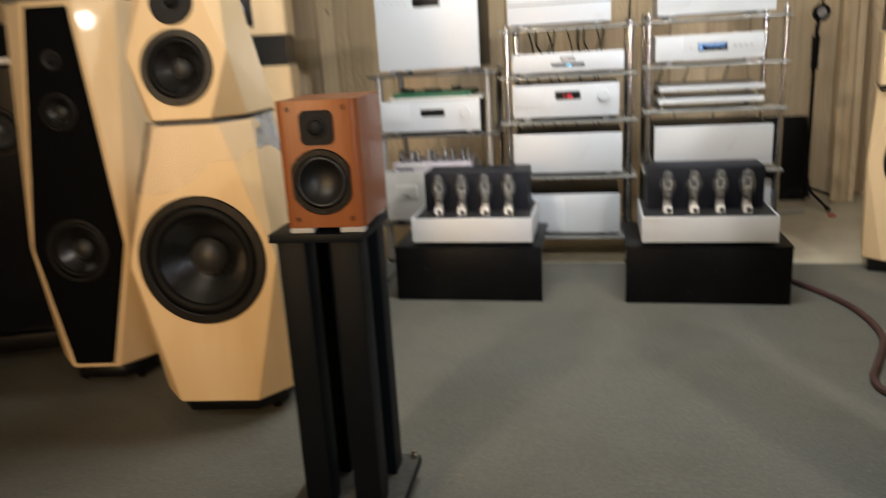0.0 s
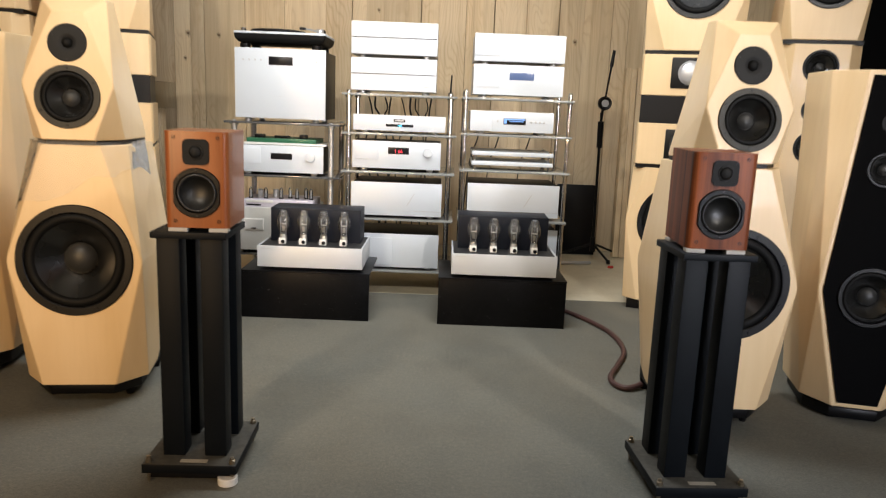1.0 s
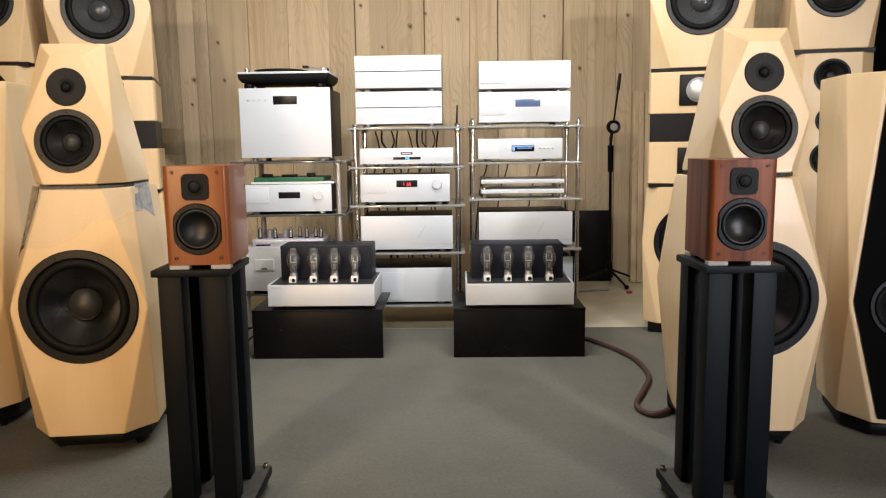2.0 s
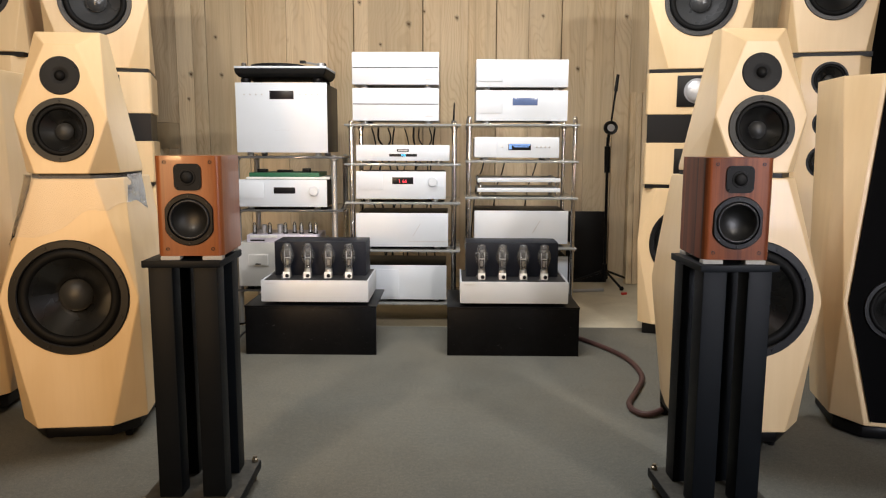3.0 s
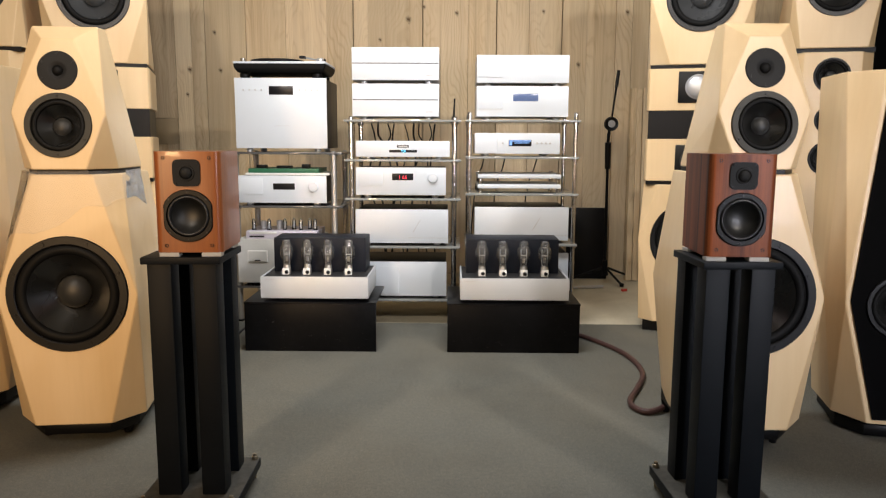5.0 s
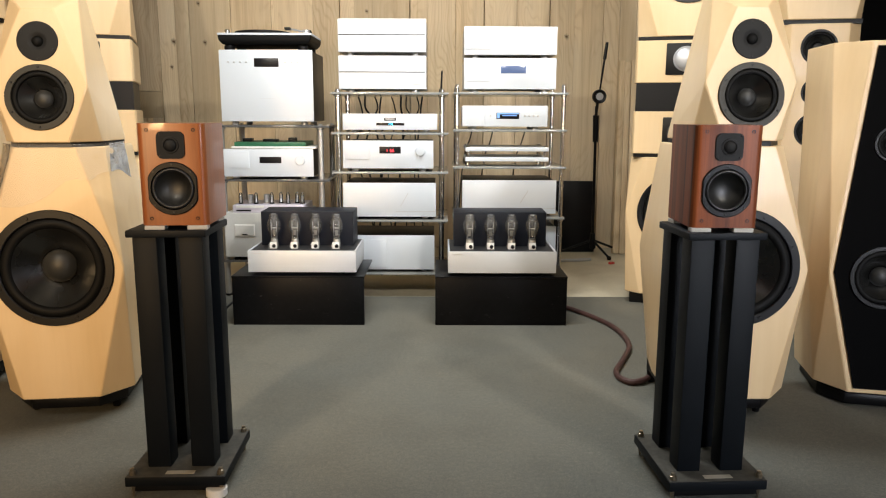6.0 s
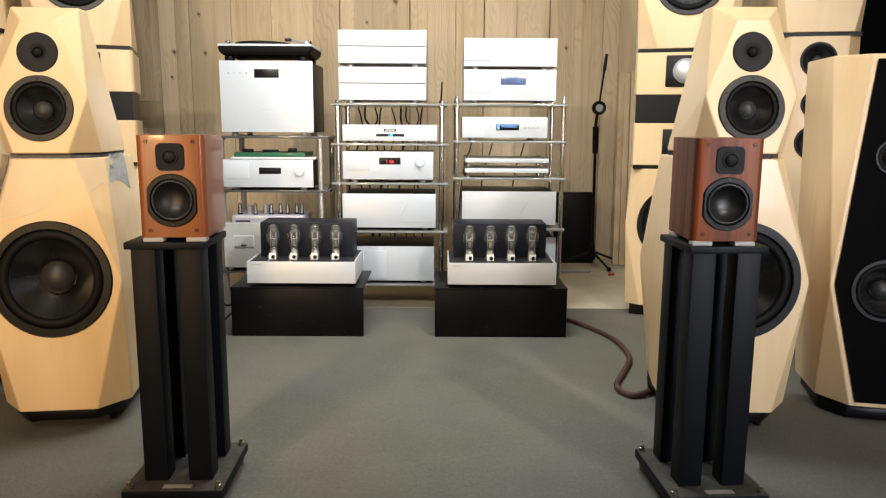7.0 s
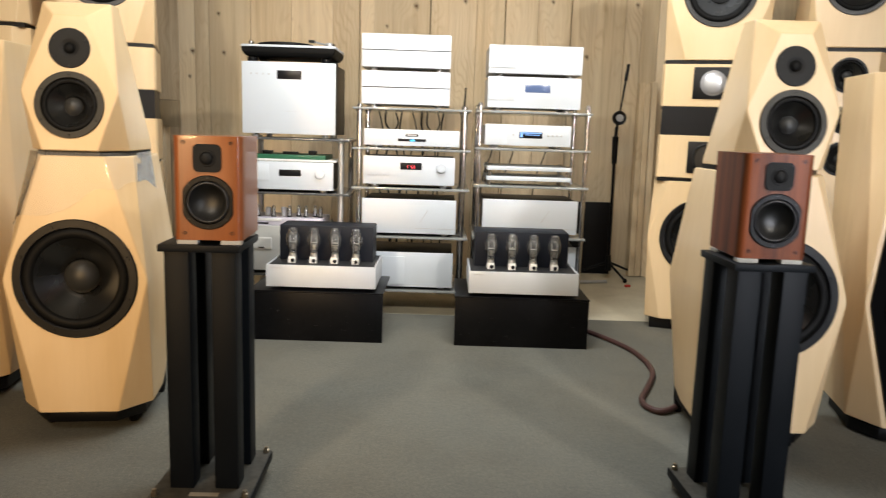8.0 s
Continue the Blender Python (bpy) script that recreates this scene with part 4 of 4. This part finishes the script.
part("chassis", box(0, 0.392, 0, 0.26, 0.0, 0.042, 0.004), LILAC, tp)
part("label_strip", box(0.02, 0.17, -0.0025, 0.001, 0.026, 0.040, 0.001), WHITE, tp, "white strip on the front")
part("slot", box(0.02, 0.10, -0.0015, 0.001, 0.008, 0.016), BLACK, tp)
for k, (x, y) in enumerate(((0.03, 0.06), (0.075, 0.1), (0.115, 0.06), (0.16, 0.12), (0.20, 0.07), (0.245, 0.1), (0.29, 0.07), (0.335, 0.1), (0.37, 0.07))):
    if k in (1, 3):
        part("capacitor", lathe([(0.017, 0.041), (0.017, 0.085), (0.013, 0.09), (0, 0.09)], 16, Matrix.Translation((x, y, 0))), ALU_DARK, tp)
    else:
        v = part("valve", lathe([(0.010, 0.045), (0.011, 0.05), (0.011, 0.088), (0.008, 0.098), (0.003, 0.105), (0, 0.106)], 16, Matrix.Translation((x, y, 0))), GLASS, tp, "small clear glass valve")
        part("valve_core", rod((x, y, 0.048), (x, y, 0.088), 0.0065, 0.006, 8), ALU_DARK, v)
        part("valve_socket", rod((x, y, 0.0415), (x, y, 0.049), 0.013), BLACK, v)

# middle rack
MY = RACK_Y - 0.02
for z0, z1 in ((1.110 + S1, 1.307), (1.3075, 1.496)):
    t, f = unit("power_amplifier", -0.060, 0.407, z0, z1, MY + 0.02, 0.36, "silver power amplifier with a dark slot across its front", "amplifier", ALU_DARK, 0.018)
    part("slot", box(0.004, 0.463, -0.0012, 0.001, 0.104, 0.1085), BLACK, f, "narrow dark slot")
    plate(f, 0.395, 0.435, 0.040, 0.045, 0.0008, ALU_DARK, "badge", "small engraved badge", 0.0)
t, f = unit("cd_player", -0.040, 0.466, 0.899 + S1, 1.004, MY - 0.01, 0.34, "slim silver disc player with cyan display", "player", ALU_DARK, 0.014)
plate(f, 0.180, 0.330, 0.037, 0.051, 0.001, DISPLAY, "display", "narrow black display", 0.0005)
words("108", f, 0.256, 0.0375, 0.0175, CYAN_GLOW)
plate(f, 0.222, 0.286, 0.063, 0.078, 0.002, RIM, "badge", "dark framed badge", 0.0008)
plate(f, 0.229, 0.279, 0.067, 0.074, 0.0026, ALU_DARK, "badge_bar", "", 0.0)
part("lamp", lathe([(0.004, 0), (0.004, 0.002), (0, 0.0025)], 10, Matrix.Translation((0.085, 0, 0.044)) @ FACE), WHITE, f)
t, f = unit("preamplifier", -0.042, 0.446, 0.689 + S1, 0.862, MY - 0.01, 0.36, "silver preamplifier with red display and volume knob", "preamplifier", foot=0.018)
plate(f, 0.012, 0.145, 0.066, 0.155, 0.004, ALU, "badge_plate", "raised square silver plate")
plate(f, 0.197, 0.312, 0.098, 0.135, 0.001, DISPLAY, "display", "black display window with red digits", 0.0005)
words("1 66", f, 0.2545, 0.1055, 0.026, RED_GLOW)
knob(f, 0.417, 0.112, 0.026)


def diagonal_amp(x0, x1, z0, z1, y, label, slash):
    t, f = unit("power_amplifier", x0, x1, z0, z1, y, 0.40, label, "amplifier", foot=0.017)
    w, h = x1 - x0, z1 - z0
    bm = bmesh.new()
    if slash:
        a, b, q = (w * 0.62, h * 0.38), (w * 0.70, h * 0.72), 0.0018
        vs = [bm.verts.new((x, -0.0012, z)) for x, z in ((a[0] - q, a[1]), (a[0] + q, a[1]), (b[0] + q, b[1]), (b[0] - q, b[1]))]
        g = bmesh.ops.extrude_face_region(bm, geom=[bm.faces.new(vs)])
        for v in g["geom"]:
            if isinstance(v, bmesh.types.BMVert):
                v.co.y = 0.001
        bmesh.ops.recalc_face_normals(bm, faces=bm.faces[:])
        part("slash_groove", bm, ALU_DARK, f, "slanting engraved groove")
        plate(f, w * 0.57, w - 0.004, h * 0.225, h * 0.235, 0.001, ALU_DARK, "groove", "", 0.0)
    return t, f


diagonal_amp(-0.046, 0.460, 0.427 + S1, 0.635, MY - 0.01, "silver power amplifier with slanting groove and black case", True)
t, f = diagonal_amp(-0.046, 0.452, 0.132 + S1, 0.346, MY - 0.01, "silver power amplifier on the lowest shelf", False)
plate(f, 0.02, 0.235, 0.03, 0.185, 0.006, ALU, "badge_plate", "raised pale front plate")

# right rack
RY = RACK_Y - 0.02
t, f = unit("power_amplifier", 0.608, 1.100, 1.297, 1.458, RY + 0.02, 0.36, "plain silver amplifier on top of another", "amplifier", ALU_DARK, 0.016)
plate(f, 0.004, 0.140, 0.045, 0.150, 0.004, ALU, "badge_plate", "raised square silver plate")
t, f = unit("tuner", 0.608, 1.100, 1.111 + S1, 1.2965, RY + 0.02, 0.36, "silver tuner with dim blue display", "tuner", ALU_DARK, 0.018)
plate(f, 0.004, 0.140, 0.058, 0.160, 0.004, ALU, "badge_plate", "raised square silver plate")
plate(f, 0.196, 0.330, 0.100, 0.140, 0.001, BLUE_DISPLAY, "display", "dim blue display window", 0.0005)
t, f = unit("cd_player", 0.600, 1.056, 0.917 + S1, 1.048, RY - 0.01, 0.34, "silver disc player with blue display and buttons", "player", ALU_DARK, 0.015)
plate(f, 0.0, 0.118, 0.018, 0.124, 0.005, ALU, "badge_plate", "raised silver side plate")
plate(f, 0.182, 0.304, 0.055, 0.088, 0.001, DISPLAY, "display", "black display with a blue line", 0.0005)
part("display_bar", box(0.186, 0.300, -0.0018, -0.0008, 0.080, 0.086), BLUE_GLOW, f)
part("display_bar", box(0.186, 0.200, -0.0018, -0.0008, 0.060, 0.0795), BLUE_GLOW, f)
part("display_bar", box(0.212, 0.292, -0.0018, -0.0008, 0.071, 0.075), BLUE_GLOW, f)
button(f, 0.150, 0.072, 0.005)
for x in (0.335, 0.358, 0.381, 0.404):
    button(f, x, 0.072, 0.0055)
pl = thing("isolation_platform", pose(0.618, RY - 0.01, 0.720 + S1), "two pale slabs on small corner pillars", "platform")
for z in (0.026, 0.080):
    part("slab", box(0.0, 0.45, 0.0, 0.34, z, z + 0.022, 0.003), ALU, pl)
for x in (0.015, 0.435):
    for y in (0.02, 0.32):
        part("corner_pillar", rod((x, y, 0), (x, y, 0.108), 0.012, seg=14), CHROME, pl)
diagonal_amp(0.603, 1.114, 0.446 + S1, 0.651, RY - 0.01, "silver power amplifier with slanting groove and black case", True)
t, f = diagonal_amp(0.65, 1.12, 0.133 + S1, 0.40, RY - 0.005, "silver amplifier half hidden behind a tube amplifier", False)

# cables hanging behind the middle rack
for k in range(9):
    x = 0.0 + 0.048 * k + rng.uniform(-0.012, 0.012)
    z1 = 1.100
    solid("signal_cable", sweep([(x, 4.05, z1), (x + rng.uniform(-0.015, 0.015), 4.10, 1.04), (x + rng.uniform(-0.03, 0.03), 4.12, 0.96), (x + rng.uniform(-0.06, 0.06), 4.10, 0.75), (x + rng.uniform(-0.08, 0.08), 4.14, 0.35), (x + rng.uniform(-0.1, 0.1), 4.2, -0.002)], rng.choice((0.004, 0.005, 0.006)), 6), BLACK_CABLE, pose(0, 0, 0), "black signal cable hanging behind the rack", "cable", "hanging cables")
for x, z in ((0.64, 0.92), (0.76, 0.9), (0.95, 0.9)):
    solid("signal_cable", sweep([(x + 0.03, 4.04, z), (x + 0.02, 4.10, z - 0.06), (x - 0.02, 4.12, z - 0.2), (x - 0.05, 4.12, 0.3), (x - 0.04, 4.16, -0.002)], 0.004, 6), BLACK_CABLE, pose(0, 0, 0), "black signal cable hanging behind the rack", "cable", "hanging cables")
ant = thing("antenna", pose(0.487, RACK_Y + 0.01, 1.110 + S1), "short black whip antenna on the rack top", "antenna")
part("base", rod((0, 0, 0), (0, 0, 0.018), 0.012), BLACK, ant)
part("whip", rod((0, 0, 0.016), (0.004, 0, 0.115), 0.0055, 0.004, 8), BLACK, ant)



# ---------------------------------------------------------------- tube amplifiers on black crates
def crate(m, label):
    t = thing("crate", m, label, "crate", "black crates")
    part("front_board", box(-0.315, 0.315, 0.0, 0.018, 0.0, 0.232, 0.002), CRATE, t)
    part("back_board", box(-0.260, 0.260, 0.402, 0.42, 0.0, 0.232, 0.002), CRATE, t)
    for s in (-1, 1):
        part("side_board", box(min(s * 0.262, s * 0.244), max(s * 0.262, s * 0.244), 0.0185, 0.4015, 0.0, 0.232, 0.002), CRATE, t)
    part("top_board", box(-0.317, 0.317, -0.002, 0.422, 0.2322, 0.240, 0.002), CRATE, t, "scuffed glossy black top")
    return t


crate(pose(-0.194, 3.063, 0), "low black wooden crate carrying a tube amplifier")
crate(pose(0.777, 3.063, 0), "low scuffed black wooden crate carrying a tube amplifier")


def tube_amp(m, label):
    """A tube amplifier: silver tray chassis, black deck, four bulbous tubes before a black transformer cover."""
    t = thing("tube_amplifier", m, label, "amplifier", "tube amplifiers")
    w, d = 0.2575, 0.36
    part("front_panel", box(-w, w, 0.0, 0.010, 0.016, 0.120, 0.002), AMP_ALU, t)
    for s in (-1, 1):
        part("side_panel", box(min(s * w, s * (w - 0.008)), max(s * w, s * (w - 0.008)), 0.0102, d, 0.016, 0.120, 0.001), AMP_ALU, t)
    part("deck", box(-w + 0.0085, w - 0.0085, 0.0104, d, 0.020, 0.117, 0.001), DECK, t, "dark grey deck")
    part("badge", box(-w + 0.02, -w + 0.07, -0.0012, 0.001, 0.104, 0.109), ALU_DARK, t, "small badge")
    part("transformer_cover", box(-0.228, 0.228, 0.165, d - 0.01, 0.1165, 0.287, 0.004), NAVY, t, "navy black transformer cover")
    for x in (-0.19, 0.19):
        for y in (0.05, d - 0.05):
            part("foot", lathe([(0, 0), (0.007, 0), (0.012, 0.010), (0.012, 0.0165), (0, 0.0165)], 12, Matrix.Translation((x, y, 0))), CHROME, t)
    for k in range(4):
        x = -0.152 + 0.1013 * k
        y = 0.108
        v = part("tube", lathe([(0.016, 0.150), (0.017, 0.172), (0.021, 0.185), (0.029, 0.203), (0.0325, 0.222), (0.0325, 0.236), (0.029, 0.250), (0.0235, 0.258), (0.0225, 0.268), (0.021, 0.276), (0.016, 0.282), (0.008, 0.285), (0, 0.2855)], 28, Matrix.Translation((x, y, 0))), GLASS, t, "clear coke-bottle shaped glass tube")
        part("tube_base", lathe([(0, 0.117), (0.017, 0.117), (0.019, 0.120), (0.019, 0.140), (0.0175, 0.150), (0.0165, 0.163), (0, 0.164)], 20, Matrix.Translation((x, y, 0))), STEEL, v)
        part("electrode", box(x - 0.007, x + 0.007, y - 0.004, y + 0.004, 0.178, 0.205, 0.002), STEEL, v)
        for q in (-0.013, 0.013):
            part("support_rod", rod((x + q, y, 0.150), (x + q, y, 0.246), 0.0014, seg=6), ALU, v)
        part("mica_disc", lathe([(0, 0.2135), (0.014, 0.2135), (0.014, 0.2145), (0, 0.2155)], 16, Matrix.Translation((x, y, 0))), WHITE, v)
        part("getter_cap", lathe([(0.0, 0.252), (0.010, 0.252), (0.011, 0.260), (0, 0.261)], 16, Matrix.Translation((x, y, 0))), CHROME, v)
        c = part("meter_plate", box(x - 0.017, x + 0.017, y - 0.030, y - 0.026, 0.1168, 0.148, 0.001), WHITE, t, "small white square plate")
        part("meter_knob", lathe([(0.009, 0.0), (0.009, 0.004), (0.006, 0.006), (0, 0.006)], 14, Matrix.Translation((x + 0.004, y - 0.030, 0.130)) @ FACE), BLACK, c)
        part("bias_pin", rod((x - 0.022, y - 0.024, 0.1165), (x - 0.022, y - 0.024, 0.137), 0.004, seg=8), CHROME, c)
    return t


tube_amp(pose(-0.174, 3.078, 0.2402), "silver tube amplifier with four clear glass tubes")
tube_amp(pose(0.780, 3.068, 0.2402), "silver tube amplifier with four clear glass tubes")

# power cable curling over the carpet
solid("power_cable", sweep([(1.06, 3.42, 0.012), (1.15, 3.35, 0.012), (1.262, 3.14, 0.012), (1.315, 2.95, 0.012), (1.31, 2.72, 0.012), (1.235, 2.52, 0.012), (1.178, 2.39, 0.012), (1.176, 2.305, 0.012), (1.22, 2.262, 0.014), (1.30, 2.33, 0.02), (1.37, 2.52, 0.03), (1.46, 2.68, 0.012), (1.56, 2.85, 0.012)], 0.0115, 10), CABLE, pose(0, 0, 0), "thick brown braided power cable lying on the carpet", "cable")
solid("black_cable", sweep([(-0.62, 3.2, 0.006), (-0.58, 3.28, 0.05), (-0.55, 3.4, 0.06), (-0.60, 3.6, 0.004)], 0.006, 8), BLACK_CABLE, pose(0, 0, 0), "black cable beside the crate", "cable")

# microphone stand and leaning things by the back wall
mic = thing("microphone_stand", pose(1.575, 4.85, 0), "black tripod microphone stand with boom and clip", "stand")
part("pole", rod((0, 0, 0.10), (-0.035, -0.12, 1.06), 0.011, 0.009, 12), BLACK, mic)
part("hub", rod((0.003, 0.0, 0.06), (-0.004, -0.01, 0.17), 0.022, 0.018, 12), BLACK, mic)
for p in ((0.24, 0.20, 0.012), (0.095, -0.13, 0.012), (-0.26, 0.05, 0.012)):
    leg = part("leg", rod((0, 0, 0.12), p, 0.009, 0.008, 10), BLACK, mic)
    part("rubber_foot", lathe([(0, -0.012), (0.014, -0.012), (0.016, 0.004), (0.010, 0.014), (0, 0.014)], 12, Matrix.Translation(p)), RUBBER, leg)
part("sleeve", rod((-0.028, -0.10, 0.82), (-0.034, -0.118, 1.00), 0.019, 0.021, 12), BLACK, mic)
clip = part("clip", lathe([(0.040, -0.02), (0.047, -0.01), (0.047, 0.01), (0.040, 0.02), (0.024, 0.016), (0.024, -0.016)], 24, Matrix.Translation((-0.022, -0.14, 1.125)) @ FACE), BLACK, mic, "round black boom clutch")
part("clutch_face", lathe([(0.0, 0.012), (0.025, 0.012), (0.025, 0.017), (0, 0.018)], 20, Matrix.Translation((-0.022, -0.14, 1.125)) @ FACE), ALU_DARK, clip)
part("boom", rod((-0.036, -0.12, 0.99), (-0.024, -0.13, 1.15), 0.010, seg=10), BLACK, mic)
part("boom_tip", rod((-0.020, -0.13, 1.14), (0.018, -0.13, 1.475), 0.006, 0.008, 10), BLACK, mic)
part("microphone", rod((0.006, -0.13, 1.37), (0.0185, -0.13, 1.48), 0.0125, 0.010, 12), BLACK, mic)
solid("leaning_board", box(-0.15, 0.15, 0, 0.02, 0, 0.53, 0.004), BLACK, pose(1.482, 5.06, -0.006, -8, 0, 0), "black board leaning against the wooden wall", "board")
solid("grey_rod", rod((0, 0, 0), (0.24, 0.05, 0.0), 0.011, seg=10), ALU_DARK, pose(1.30, 4.66, 0.004), "short grey metal tube lying on the floor", "rod")
for k, (x, h, a) in enumerate(((1.775, 1.395, 0.6), (1.82, 1.385, 0.4), (1.865, 1.40, 0.5))):
    solid("loose_board", box(-0.02, 0.02, -0.05, 0.02, 0, h, 0.003), BOARD, pose(x, 5.02, -0.006, -4.5, a, 0), "pine board leaning upright against the wall", "board", "leaning boards")


# ---------------------------------------------------------------- crumpled film left on the towers
def film_wrap(m, label):
    """A loose sleeve of clear film round the upper part of a bass cabinet, bunched up at one corner."""
    bm = bmesh.new()
    nu, nz = 64, 26
    rows = []
    for j in range(nz + 1):
        row = []
        for i in range(nu + 1):
            u = i / nu
            z = 0.903 - 0.215 * j / nz * (0.72 + 0.28 * math.sin(5.0 * u + 1.0) + 0.25 * noise.noise((u * 6.0, 1.3, 0.2)))
            g = min(1.0, (0.892 - min(z, 0.892)) / 0.387)
            fw, sw, sy = 0.092 + 0.125 * g, 0.155 + 0.062 * g, 0.09 * (1 - g)
            corners = [(-sw - 0.006, 0.20), (-sw, sy), (-fw, 0.0), (fw, 0.0), (sw, sy), (sw + 0.004, 0.26)]
            stops = [0.0, 0.12, 0.24, 0.62, 0.78, 1.0]
            k = max(q for q in range(5) if u >= stops[q])
            f = (u - stops[k]) / (stops[k + 1] - stops[k])
            x = corners[k][0] + (corners[k + 1][0] - corners[k][0]) * f
            y = corners[k][1] + (corners[k + 1][1] - corners[k][1]) * f + (z - 0.892) * 0.05
            bunch = math.exp(-((u - 0.78) / 0.13) ** 2) * math.exp(-((0.9 - z) / 0.07) ** 2)
            puff = 0.005 + 0.004 * abs(noise.noise((u * 9, z * 14, 0.5))) + bunch * (0.004 + 0.022 * abs(noise.noise((u * 34, z * 42, 2.5))))
            out = Vector((x, y - 0.22, 0)).normalized() * puff
            row.append(bm.verts.new((x + out.x, y + out.y, z)))
        rows.append(row)
    for a, b in zip(rows, rows[1:]):
        for i in range(nu):
            bm.faces.new((a[i], a[i + 1], b[i + 1], b[i]))
    return solid("plastic_film", bm, FILM, m, label, "plastic film")


film_wrap(left_tower.matrix_world.copy(), "clear plastic film wrapped round the bass cabinet, crumpled at one corner")

# smoky acrylic cover and offcuts behind the stand
cover = thing("acrylic_cover", pose(-1.57, 4.75, -0.006), "smoky acrylic dust cover on a narrow wooden post", "cover")
part("post", box(-0.05, 0.05, 0.0, 0.1, 0, 0.98, 0.004), BOARD_ROUGH, cover)
part("cover", box(-0.11, 0.11, -0.05, 0.15, 0.98, 1.16, 0.008), SMOKE, cover)

solid("red_plug", box(-0.02, 0.02, -0.01, 0.01, 0, 0.016, 0.004), RED_PLASTIC, pose(1.66, 4.60, -0.007, 0, 0, 25), "small red cable plug on the concrete floor", "plug")
